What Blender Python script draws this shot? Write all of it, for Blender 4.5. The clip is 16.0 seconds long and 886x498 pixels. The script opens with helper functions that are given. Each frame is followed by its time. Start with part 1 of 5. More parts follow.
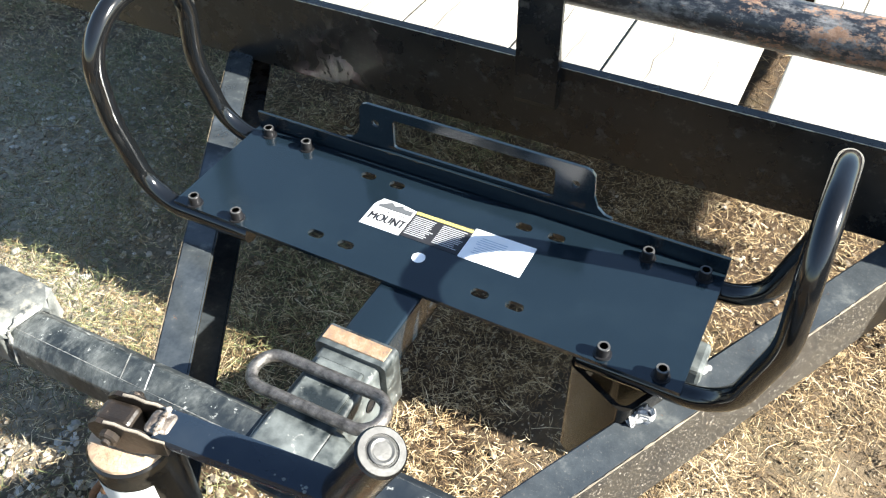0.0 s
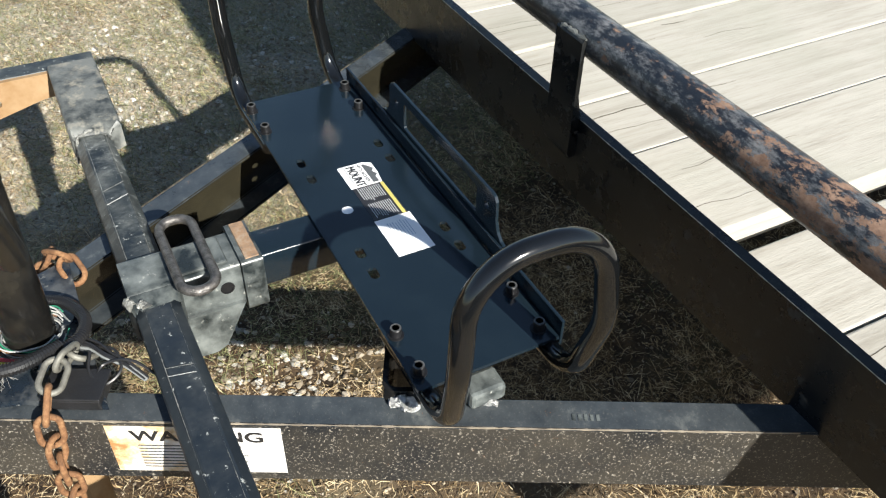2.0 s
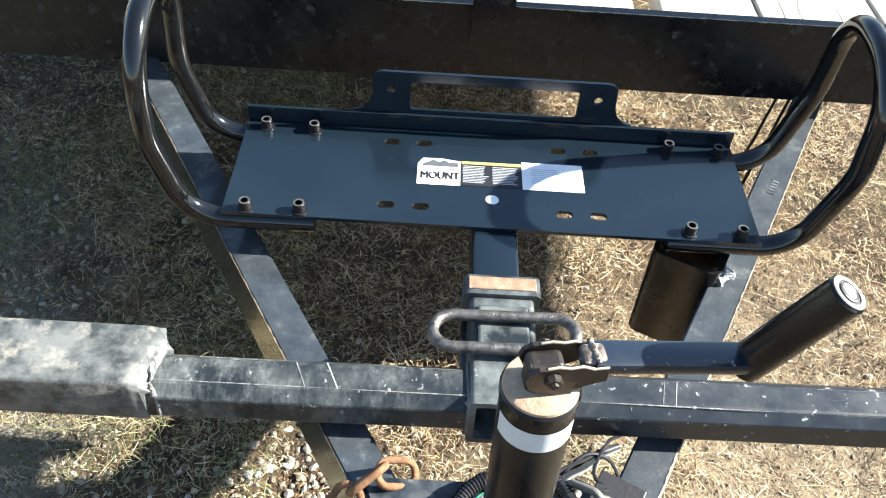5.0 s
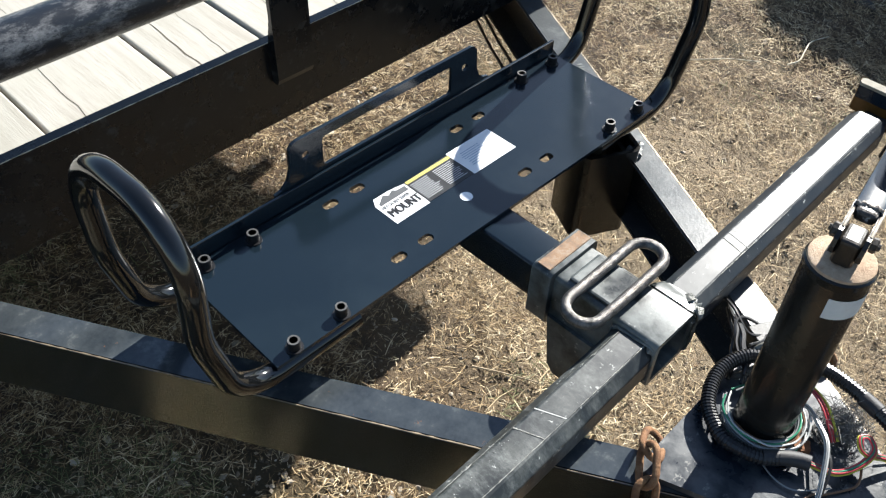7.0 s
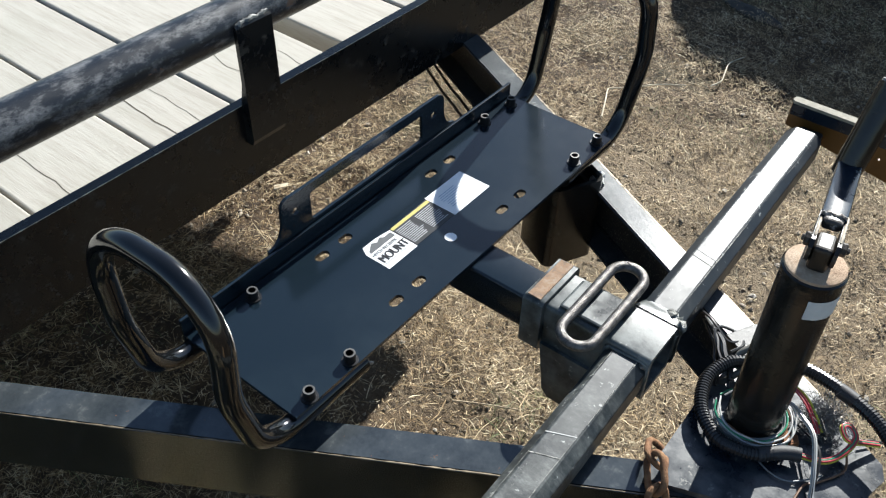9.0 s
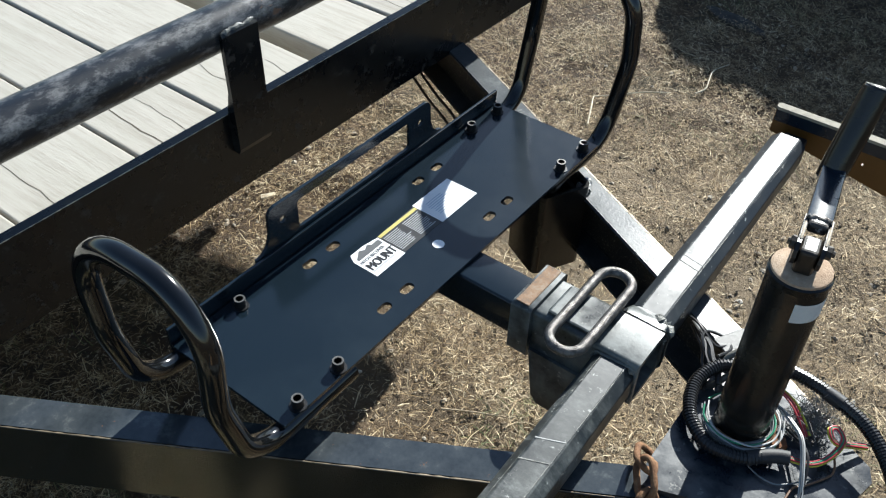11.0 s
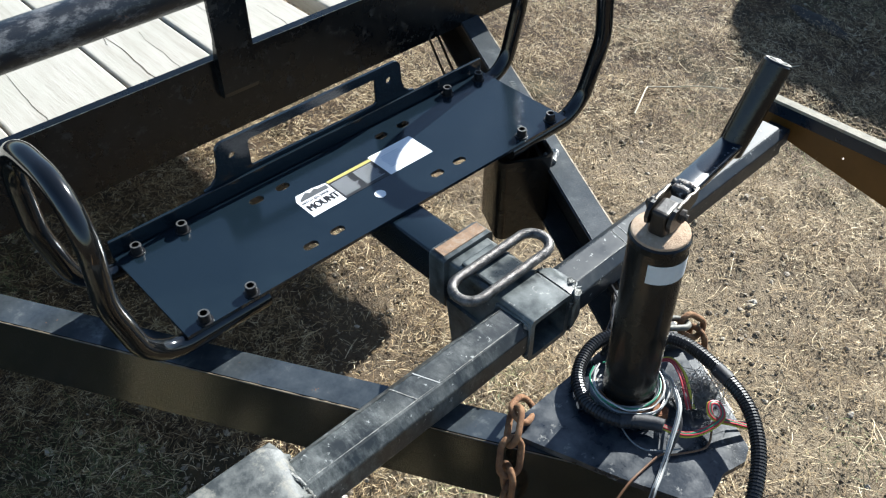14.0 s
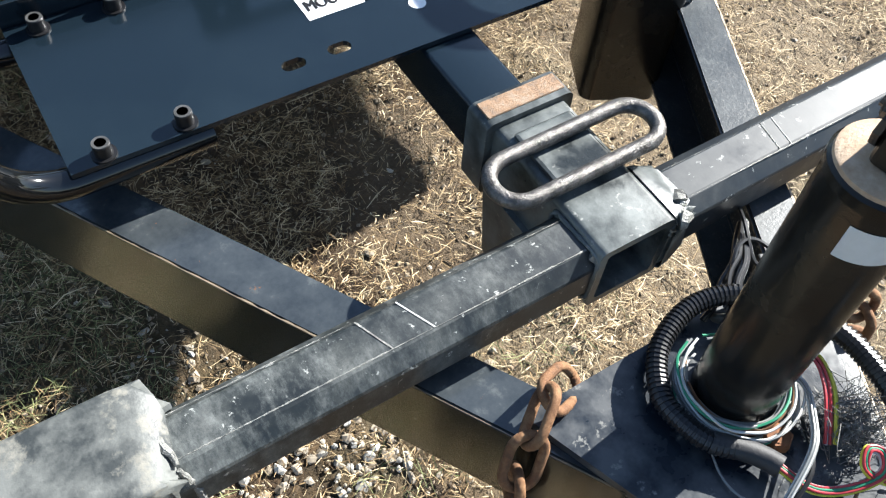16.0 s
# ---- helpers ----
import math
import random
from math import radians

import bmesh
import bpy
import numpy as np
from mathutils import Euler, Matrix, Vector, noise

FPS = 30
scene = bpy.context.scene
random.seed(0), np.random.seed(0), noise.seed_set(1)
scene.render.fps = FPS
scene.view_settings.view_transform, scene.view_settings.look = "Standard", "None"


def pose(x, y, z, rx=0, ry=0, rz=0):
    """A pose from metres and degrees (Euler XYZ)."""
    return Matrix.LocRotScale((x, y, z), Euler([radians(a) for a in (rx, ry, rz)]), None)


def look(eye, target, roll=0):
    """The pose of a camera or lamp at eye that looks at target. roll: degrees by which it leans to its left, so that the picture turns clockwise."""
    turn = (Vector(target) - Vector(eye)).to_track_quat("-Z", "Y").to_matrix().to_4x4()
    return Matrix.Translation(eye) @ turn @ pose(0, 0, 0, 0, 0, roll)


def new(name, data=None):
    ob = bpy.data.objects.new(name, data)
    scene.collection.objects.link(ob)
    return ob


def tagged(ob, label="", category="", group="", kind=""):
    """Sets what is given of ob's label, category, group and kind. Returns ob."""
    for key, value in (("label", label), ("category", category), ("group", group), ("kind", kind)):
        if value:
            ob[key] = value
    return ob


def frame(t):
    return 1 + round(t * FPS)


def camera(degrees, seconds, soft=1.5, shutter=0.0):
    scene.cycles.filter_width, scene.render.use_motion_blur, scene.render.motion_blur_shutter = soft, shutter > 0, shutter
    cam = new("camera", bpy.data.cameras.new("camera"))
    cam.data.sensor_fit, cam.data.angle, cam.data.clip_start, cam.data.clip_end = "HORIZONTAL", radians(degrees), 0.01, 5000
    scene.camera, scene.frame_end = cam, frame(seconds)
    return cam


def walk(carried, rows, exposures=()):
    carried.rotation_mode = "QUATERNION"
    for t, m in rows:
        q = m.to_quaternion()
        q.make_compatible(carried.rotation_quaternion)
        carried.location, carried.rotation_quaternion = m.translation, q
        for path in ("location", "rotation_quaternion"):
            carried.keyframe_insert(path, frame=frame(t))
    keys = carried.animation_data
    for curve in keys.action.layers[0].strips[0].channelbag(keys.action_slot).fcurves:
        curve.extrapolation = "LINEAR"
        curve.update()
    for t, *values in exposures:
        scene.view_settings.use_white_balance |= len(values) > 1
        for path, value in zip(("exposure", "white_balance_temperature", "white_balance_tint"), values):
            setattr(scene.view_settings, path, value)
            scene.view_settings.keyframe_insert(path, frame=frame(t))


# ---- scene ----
cam = camera(55.5, 16.0, 1.2)
PATH = [
    (0, (0.334, -0.599, 1.241), (-0.352, 0.666, -0.148), -1.3),
    (0.5, (0.476, -0.649, 1.256), (-0.252, 0.596, -0.129), 0.0),
    (1, (0.687, -0.527, 1.263), (-0.376, 0.484, -0.097), 0.1),
    (1.5, (0.716, -0.415, 1.265), (-0.456, 0.491, -0.079), 1.0),
    (2, (0.794, -0.33, 1.274), (-0.527, 0.386, -0.046), 1.6),
    (2.5, (0.832, -0.319, 1.289), (-0.515, 0.341, -0.033), 2.1),
    (3, (0.735, -0.486, 1.275), (-0.522, 0.409, 0.004), 4.5),
    (3.5, (0.577, -0.605, 1.269), (-0.438, 0.556, -0.004), 5.1),
    (4, (0.336, -0.647, 1.241), (-0.395, 0.658, -0.086), 5.5),
    (4.5, (0.095, -0.754, 1.251), (-0.206, 0.641, -0.15), 4.6),
    (4.7, (0.022, -0.77, 1.252), (-0.136, 0.632, -0.165), 4.4),
    (6.8, (-0.496, -0.537, 1.243), (0.452, 0.476, -0.198), 3.2),
    (7, (-0.54, -0.517, 1.252), (0.473, 0.442, -0.181), 2.3),
    (7.5, (-0.579, -0.505, 1.269), (0.512, 0.394, -0.146), 1.8),
    (8, (-0.594, -0.494, 1.277), (0.515, 0.395, -0.13), 1.8),
    (8.5, (-0.605, -0.489, 1.284), (0.533, 0.398, -0.101), 1.6),
    (9, (-0.606, -0.488, 1.285), (0.558, 0.395, -0.081), 1.5),
    (9.2, (-0.604, -0.488, 1.275), (0.579, 0.396, -0.073), 1.3),
    (11.5, (-0.612, -0.489, 1.286), (0.582, 0.378, -0.064), 1.9),
    (12, (-0.623, -0.496, 1.288), (0.57, 0.371, -0.062), 1.9),
    (12.5, (-0.638, -0.502, 1.286), (0.552, 0.367, -0.066), 1.9),
    (13, (-0.625, -0.532, 1.276), (0.539, 0.34, -0.096), 1.9),
    (13.5, (-0.575, -0.616, 1.279), (0.528, 0.328, -0.097), 1.1),
    (14, (-0.509, -0.699, 1.277), (0.492, 0.369, -0.086), 0.1),
    (14.5, (-0.412, -0.656, 1.24), (0.535, 0.42, -0.155), 1.0),
    (15, (-0.355, -0.611, 1.183), (0.439, 0.431, -0.328), 2.7),
    (15.5, (-0.316, -0.576, 1.118), (0.396, 0.439, -0.451), 4.2),
    (16, (-0.304, -0.521, 1.058), (0.378, 0.403, -0.579), 5.6),
]
walk(cam, [(t, look(eye, target, roll)) for t, eye, target, roll in PATH], exposures=((0, 2.33, 6580, 8), (0.5, 2.18, 6980, 10), (1, 1.99, 7080, 10), (1.5, 1.54, 6880, 9), (2.0, 1.29, 6570, 8), (2.5, 1.16, 6470, 8), (3, 1.26, 6480, 7), (3.5, 1.4, 6380, 6), (4, 1.86, 6230, 6), (4.7, 2.33, 6380, 8), (6.8, 1.61, 6390, 9), (8, 1.36, 6280, 9), (9, 1.26, 6230, 8), (12.5, 1.16, 6080, 6), (13.5, 1.34, 6080, 6), (14.5, 1.65, 6020, 8), (15, 1.8, 6020, 8), (16, 1.86, 6280, 9)))


# ---- light ----
SUN = Vector((1.63, 0.20, 1.0)).normalized()
sun = new("sun", bpy.data.lights.new("sun", "SUN"))
sun.data.energy, sun.data.angle, sun.data.color = 5.0, radians(0.55), (1.0, 0.965, 0.90)
sun.matrix_world = look(SUN * 20, (0, 0, 0))
world = bpy.data.worlds.new("world")
scene.world = world
world.use_nodes = True
wt = world.node_tree
sky = wt.nodes.new("ShaderNodeTexSky")
sky.sky_type, sky.sun_disc = "NISHITA", False
sky.air_density, sky.dust_density, sky.ozone_density = 1.0, 0.4, 1.0
sky.sun_elevation, sky.sun_rotation = math.asin(SUN.z), math.atan2(SUN.x, SUN.y)
wt.links.new(sky.outputs["Color"], wt.nodes["Background"].inputs["Color"])
wt.nodes["Background"].inputs["Strength"].default_value = 0.060


# ---- materials ----
def tree(name):
    m = bpy.data.materials.new(name)
    m.use_nodes = True
    return m, m.node_tree.nodes, m.node_tree.links, m.node_tree.nodes["Principled BSDF"]


def noise_node(n, l, scale, detail=4.0, rough=0.6, space="Object", stretch=None):
    tc = n.new("ShaderNodeTexCoord")
    out = tc.outputs[space]
    if stretch:
        mp = n.new("ShaderNodeMapping")
        mp.inputs["Scale"].default_value = stretch
        l.new(out, mp.inputs["Vector"])
        out = mp.outputs["Vector"]
    t = n.new("ShaderNodeTexNoise")
    t.inputs["Scale"].default_value, t.inputs["Detail"].default_value, t.inputs["Roughness"].default_value = scale, detail, rough
    l.new(out, t.inputs["Vector"])
    return t.outputs["Fac"]


def ramp(n, l, fac, stops):
    r = n.new("ShaderNodeValToRGB")
    e = r.color_ramp.elements
    while len(e) < len(stops):
        e.new(0.5)
    for el, (p, c) in zip(e, stops):
        el.position, el.color = p, (*c, 1) if len(c) == 3 else c
    l.new(fac, r.inputs["Fac"])
    return r.outputs["Color"]


def mix(n, l, fac, a, b):
    m = n.new("ShaderNodeMix")
    m.data_type = "RGBA"
    for s, v in ((m.inputs[0], fac), (m.inputs[6], a), (m.inputs[7], b)):
        if isinstance(v, (tuple, float, int)):
            s.default_value = (*v, 1) if isinstance(v, tuple) else v
        else:
            l.new(v, s)
    return m.outputs[2]


def bump(n, l, b, height, strength, dist=0.002):
    k = n.new("ShaderNodeBump")
    k.inputs["Strength"].default_value, k.inputs["Distance"].default_value = strength, dist
    l.new(height, k.inputs["Height"])
    l.new(k.outputs["Normal"], b.inputs["Normal"])


def painted(name, base, dust, wear, rough=(0.25, 0.6), dust_at=(0.45, 0.75), wear_at=(0.68, 0.74), scale=7.0, wear_scale=38.0, bumpy=0.15, spec=0.5, stretch=None, coat=0.0, splash=False):
    """Paint with a film of dust in large soft patches and small chips where it has worn."""
    m, n, l, b = tree(name)
    big = noise_node(n, l, scale, 5, 0.65, stretch=stretch)
    small = noise_node(n, l, wear_scale, 6, 0.7)
    fine = noise_node(n, l, 260, 3, 0.6)
    dusty = ramp(n, l, big, [(dust_at[0], (0, 0, 0)), (dust_at[1], (1, 1, 1))])
    worn = ramp(n, l, small, [(wear_at[0], (0, 0, 0)), (wear_at[1], (1, 1, 1))])
    if splash:
        # road dirt thrown on the upright faces only
        geo = n.new("ShaderNodeNewGeometry")
        sep = n.new("ShaderNodeSeparateXYZ")
        l.new(geo.outputs["True Normal"], sep.inputs[0])
        up = n.new("ShaderNodeMath")
        up.operation = "ABSOLUTE"
        l.new(sep.outputs["Z"], up.inputs[0])
        side = ramp(n, l, up.outputs[0], [(0.3, (1, 1, 1)), (0.7, (0.12, 0.12, 0.12))])
        # level faces coloured bluish: fine dust plus the sky's sheen put into the base
        base = mix(n, l, ramp(n, l, up.outputs[0], [(0.6, (0, 0, 0)), (0.9, (1, 1, 1))]), base, ramp(n, l, noise_node(n, l, 30, 6, 0.7), [(0.3, (0.022, 0.028, 0.034)), (0.58, (0.046, 0.054, 0.060)), (0.70, (0.10, 0.108, 0.108)), (0.80, (0.19, 0.18, 0.16))]))
        for was in ("worn", "dusty"):
            k = n.new("ShaderNodeMath")
            k.operation = "MULTIPLY"
            l.new(worn if was == "worn" else dusty, k.inputs[0])
            l.new(side, k.inputs[1])
            if was == "worn":
                worn = k.outputs[0]
            else:
                dusty = k.outputs[0]
        rust = noise_node(n, l, 95, 6, 0.75)
        base = mix(n, l, ramp(n, l, rust, [(0.66, (0, 0, 0)), (0.70, (0.8, 0.8, 0.8))]), base, (0.16, 0.075, 0.035))
    c = mix(n, l, dusty, base, dust)
    c = mix(n, l, worn, c, wear)
    l.new(c, b.inputs["Base Color"])
    r = ramp(n, l, big, [(0.3, (rough[0],) * 3), (0.75, (rough[1],) * 3)])
    l.new(mix(n, l, worn, r, (0.8, 0.8, 0.8)), b.inputs["Roughness"])
    b.inputs["Specular IOR Level"].default_value = spec
    b.inputs["Coat Weight"].default_value, b.inputs["Coat Roughness"].default_value = coat, 0.06
    bump(n, l, b, mix(n, l, 0.5, fine, small), bumpy)
    return m


def plain(name, colour, rough=0.5, metal=0.0, vary=0.25, scale=40.0, bumpy=0.1):
    m, n, l, b = tree(name)
    f = noise_node(n, l, scale, 5, 0.65)
    lo, hi = tuple(c * (1 - vary) for c in colour), tuple(min(1, c * (1 + vary)) for c in colour)
    l.new(ramp(n, l, f, [(0.3, lo), (0.7, hi)]), b.inputs["Base Color"])
    b.inputs["Roughness"].default_value, b.inputs["Metallic"].default_value = rough, metal
    if bumpy:
        bump(n, l, b, noise_node(n, l, scale * 5, 4, 0.6), bumpy)
    return m


def rusty(name, a, b_, c_, scale=30.0):
    m, n, l, b = tree(name)
    f = noise_node(n, l, scale, 7, 0.7)
    l.new(ramp(n, l, f, [(0.3, a), (0.5, b_), (0.72, c_)]), b.inputs["Base Color"])
    b.inputs["Roughness"].default_value = 0.85
    bump(n, l, b, noise_node(n, l, scale * 6, 5, 0.7), 0.5)
    return m


M_PLATE = painted("gloss black powder coat", (0.006, 0.0115, 0.017), (0.012, 0.021, 0.028), (0.05, 0.055, 0.06), (0.13, 0.24), (0.5, 0.9), (0.80, 0.84), 5, 60, 0.03, 0.6)
M_TUBE = painted("gloss black tube enamel", (0.004, 0.0045, 0.005), (0.008, 0.008, 0.009), (0.04, 0.04, 0.04), (0.07, 0.15), (0.5, 0.9), (0.82, 0.86), 9, 80, 0.02, 0.65)
M_FRAME = painted("worn black frame paint", (0.010, 0.012, 0.015), (0.066, 0.057, 0.043), (0.34, 0.31, 0.26), (0.28, 0.46), (0.36, 0.85), (0.575, 0.64), 7, 310, 0.2, 0.45, splash=True)
M_GLOSSFRAME = painted("glossy black frame paint", (0.016, 0.0145, 0.010), (0.034, 0.030, 0.018), (0.20, 0.19, 0.16), (0.10, 0.22), (0.40, 0.85), (0.70, 0.74), 6, 120, 0.04, 0.75, splash=True)
M_FRONT = painted("satin black front beam paint", (0.0045, 0.0058, 0.0072), (0.014, 0.0145, 0.0140), (0.050, 0.049, 0.045), (0.18, 0.42), (0.42, 0.80), (0.57, 0.70), 14, 60, 0.15, 0.33)
M_RECV = painted("weathered receiver paint", (0.014, 0.018, 0.019), (0.15, 0.165, 0.16), (0.36, 0.36, 0.33), (0.26, 0.55), (0.36, 0.70), (0.62, 0.72), 26, 90, 0.12, 0.5)
M_HITCH2 = painted("grey weathered hitch paint", (0.030, 0.034, 0.034), (0.125, 0.130, 0.122), (0.24, 0.225, 0.185), (0.35, 0.65), (0.40, 0.58), (0.52, 0.66), 22, 26, 0.3, 0.5)
# the brown is rust mixed with the ground's reflection, put into the colour
M_HANGER = painted("hanger paint with rust and ground reflection", (0.085, 0.038, 0.006), (0.15, 0.07, 0.014), (0.20, 0.14, 0.08), (0.35, 0.6), (0.35, 0.75), (0.66, 0.74), 8, 60, 0.1, 0.35)
M_SCRIBE = plain("pale scribed line", (0.40, 0.40, 0.385), 0.6, 0.0, 0.2, 90, 0.0)
M_JACKPLATE = painted("navy jack plate paint", (0.010, 0.015, 0.022), (0.065, 0.070, 0.074), (0.16, 0.16, 0.15), (0.20, 0.42), (0.46, 0.62), (0.62, 0.68), 20, 70, 0.1, 0.5)
M_COLLAR = plain("pale grey weld metal", (0.20, 0.20, 0.185), 0.5, 0.3, 0.5, 110, 0.8)
M_LIPDULL = plain("dull beige lip", (0.24, 0.22, 0.17), 0.8, 0.0, 0.3, 60, 0.3)
M_LIP = plain("pale beige worn lip", (0.44, 0.40, 0.31), 0.6, 0.0, 0.35, 60, 0.3)


def hitch_paint():
    """Blue-black paint rubbed to a grey film, with pale scuffs drawn across the bar and bare arrises."""
    m, n, l, b = tree("scuffed black hitch paint")
    film = noise_node(n, l, 19, 9, 0.78)
    scuff = mix(n, l, 0.4, noise_node(n, l, 60, 8, 0.78, stretch=(1.4, 0.6, 0.6)), noise_node(n, l, 24, 9, 0.8))
    spot = noise_node(n, l, 85, 5, 0.7)
    where = noise_node(n, l, 4.5, 3, 0.5)
    c = ramp(n, l, film, [(0.36, (0.009, 0.012, 0.014)), (0.48, (0.016, 0.020, 0.021)), (0.56, (0.036, 0.041, 0.040)), (0.68, (0.085, 0.09, 0.086))])
    k = n.new("ShaderNodeMath")
    k.operation = "MULTIPLY"
    l.new(ramp(n, l, scuff, [(0.47, (0, 0, 0)), (0.54, (0.16, 0.16, 0.16)), (0.60, (0.36, 0.36, 0.36))]), k.inputs[0])
    tc = n.new("ShaderNodeTexCoord")
    sep = n.new("ShaderNodeSeparateXYZ")
    l.new(tc.outputs["Object"], sep.inputs[0])
    side = n.new("ShaderNodeMapRange")
    side.inputs["From Min"].default_value, side.inputs["From Max"].default_value = 0.12, -0.12
    side.inputs["To Min"].default_value, side.inputs["To Max"].default_value = -0.14, 0.12
    l.new(sep.outputs["X"], side.inputs["Value"])
    more = n.new("ShaderNodeMath")
    more.operation = "ADD"
    l.new(where, more.inputs[0])
    l.new(side.outputs["Result"], more.inputs[1])
    l.new(ramp(n, l, more.outputs[0], [(0.40, (0.08, 0.08, 0.08)), (0.60, (1, 1, 1))]), k.inputs[1])
    c = mix(n, l, ramp(n, l, more.outputs[0], [(0.34, (0.2, 0.2, 0.2)), (0.58, (1, 1, 1))]), (0.009, 0.0135, 0.020), c)
    c = mix(n, l, k.outputs[0], c, (0.30, 0.315, 0.30))
    c = mix(n, l, ramp(n, l, spot, [(0.63, (0, 0, 0)), (0.67, (1, 1, 1))]), c, (0.36, 0.37, 0.35))
    l.new(c, b.inputs["Base Color"])
    l.new(ramp(n, l, film, [(0.3, (0.30, 0.30, 0.30)), (0.7, (0.58, 0.58, 0.58))]), b.inputs["Roughness"])
    bump(n, l, b, mix(n, l, 0.5, scuff, spot), 0.08)
    return m


M_HITCH = hitch_paint()
M_SLATE = plain("dull grey stone", (0.045, 0.043, 0.040), 0.9, 0.0, 0.35, 30, 0.6)
M_EDGE = plain("bare worn steel edge", (0.42, 0.36, 0.28), 0.45, 0.5, 0.4, 30, 0.3)
M_EDGEDULL = plain("dull brown bare edge", (0.23, 0.185, 0.125), 0.55, 0.3, 0.4, 40, 0.3)
M_PINK = plain("pale primer tab", (0.52, 0.43, 0.39), 0.6, 0.0, 0.15, 40, 0.1)
M_BRACKET = painted("rusty orange bracket plate", (0.22, 0.13, 0.06), (0.36, 0.26, 0.155), (0.06, 0.052, 0.05), (0.6, 0.8), (0.35, 0.7), (0.64, 0.70), 10, 24, 0.3, 0.3)
# brown patches hold both dust and light bounced up from the ground
M_JACK = painted("black jack enamel", (0.0075, 0.0072, 0.0068), (0.030, 0.026, 0.019), (0.10, 0.09, 0.07), (0.14, 0.30), (0.42, 0.85), (0.72, 0.78), 16, 70, 0.12, 0.38)
def rail_paint():
    """Black paint, scratched pale along its crown, flaking to rust toward one end."""
    m, n, l, b = tree("flaking black rail paint")
    tc = n.new("ShaderNodeTexCoord")
    sep = n.new("ShaderNodeSeparateXYZ")
    l.new(tc.outputs["Object"], sep.inputs[0])
    far = n.new("ShaderNodeMapRange")
    far.inputs["From Min"].default_value, far.inputs["From Max"].default_value = -0.5, 0.75
    far.inputs["To Min"].default_value, far.inputs["To Max"].default_value = -0.13, 0.22
    l.new(sep.outputs["X"], far.inputs["Value"])
    flake = noise_node(n, l, 40, 8, 0.78, stretch=(0.6, 1, 1))
    add = n.new("ShaderNodeMath")
    add.operation = "ADD"
    l.new(flake, add.inputs[0])
    l.new(far.outputs["Result"], add.inputs[1])
    rust = ramp(n, l, add.outputs[0], [(0.615, (0, 0, 0)), (0.655, (1, 1, 1))])
    scratch = ramp(n, l, noise_node(n, l, 48, 8, 0.8, stretch=(0.5, 1, 1)), [(0.48, (0, 0, 0)), (0.63, (0.50, 0.50, 0.50))])
    tone = ramp(n, l, noise_node(n, l, 60, 5, 0.7), [(0.3, (0.11, 0.058, 0.036)), (0.7, (0.28, 0.18, 0.125))])
    c = mix(n, l, scratch, (0.011, 0.014, 0.019), (0.30, 0.30, 0.30))
    l.new(mix(n, l, rust, c, tone), b.inputs["Base Color"])
    l.new(mix(n, l, rust, (0.34, 0.34, 0.34), (0.85, 0.85, 0.85)), b.inputs["Roughness"])
    bump(n, l, b, mix(n, l, rust, flake, noise_node(n, l, 180, 5, 0.7)), 0.35)
    return m


M_PIPE = rail_paint()
M_RUST = rusty("rust", (0.10, 0.04, 0.02), (0.26, 0.11, 0.045), (0.40, 0.21, 0.10))
M_CHAIN = rusty("rusty chain steel", (0.06, 0.028, 0.013), (0.17, 0.080, 0.034), (0.33, 0.19, 0.09), 60)
M_GALV = plain("dull galvanised chain", (0.145, 0.14, 0.12), 0.6, 0.3, 0.4, 60, 0.3)
M_LOOP = plain("bare weathered steel rod", (0.11, 0.103, 0.097), 0.38, 0.6, 0.75, 110, 0.5)
M_BOLT = plain("black oxide bolt", (0.022, 0.022, 0.024), 0.42, 0.6, 0.3, 80)
M_BOLTTOP = plain("worn bolt socket rim", (0.12, 0.118, 0.112), 0.45, 0.6, 0.3, 120)
M_WELD = plain("bright weld bead", (0.46, 0.46, 0.45), 0.42, 0.6, 0.4, 120, 0.9)
M_EAR = painted("brown worn crank steel", (0.007, 0.006, 0.005), (0.026, 0.018, 0.012), (0.14, 0.105, 0.08), (0.3, 0.6), (0.35, 0.7), (0.62, 0.70), 30, 120, 0.3, 0.5)
M_BARE = painted("scraped crank steel", (0.045, 0.036, 0.030), (0.20, 0.165, 0.135), (0.46, 0.42, 0.38), (0.35, 0.55), (0.42, 0.62), (0.56, 0.66), 60, 110, 0.4, 0.5)
M_ARM = painted("blue-black crank paint", (0.008, 0.014, 0.024), (0.020, 0.027, 0.036), (0.26, 0.27, 0.27), (0.14, 0.28), (0.45, 0.85), (0.68, 0.72), 12, 90, 0.06, 0.55)
M_FADED = plain("faded black print", (0.075, 0.08, 0.085), 0.5, 0.0, 0.15, 80, 0.0)
M_CAP = rusty("rusted jack cap", (0.25, 0.155, 0.095), (0.38, 0.27, 0.18), (0.50, 0.39, 0.29), 60)
M_TANRUST = rusty("thin tan rust", (0.11, 0.10, 0.088), (0.25, 0.15, 0.085), (0.30, 0.245, 0.185), 75)
M_WHITE = plain("white label vinyl", (0.80, 0.80, 0.80), 0.45, 0.0, 0.05, 30, 0.02)
M_LABELBLACK = plain("black label print", (0.018, 0.018, 0.02), 0.4, 0.0, 0.2, 60, 0.0)
M_YELLOW = plain("yellow label print", (0.50, 0.43, 0.12), 0.5, 0.0, 0.1, 60, 0.0)
M_GREYTEXT = plain("pale grey label print", (0.42, 0.43, 0.44), 0.5, 0.0, 0.1, 60, 0.0)
M_BLUETEXT = plain("grey-blue label print", (0.40, 0.46, 0.54), 0.5, 0.0, 0.1, 60, 0.0)
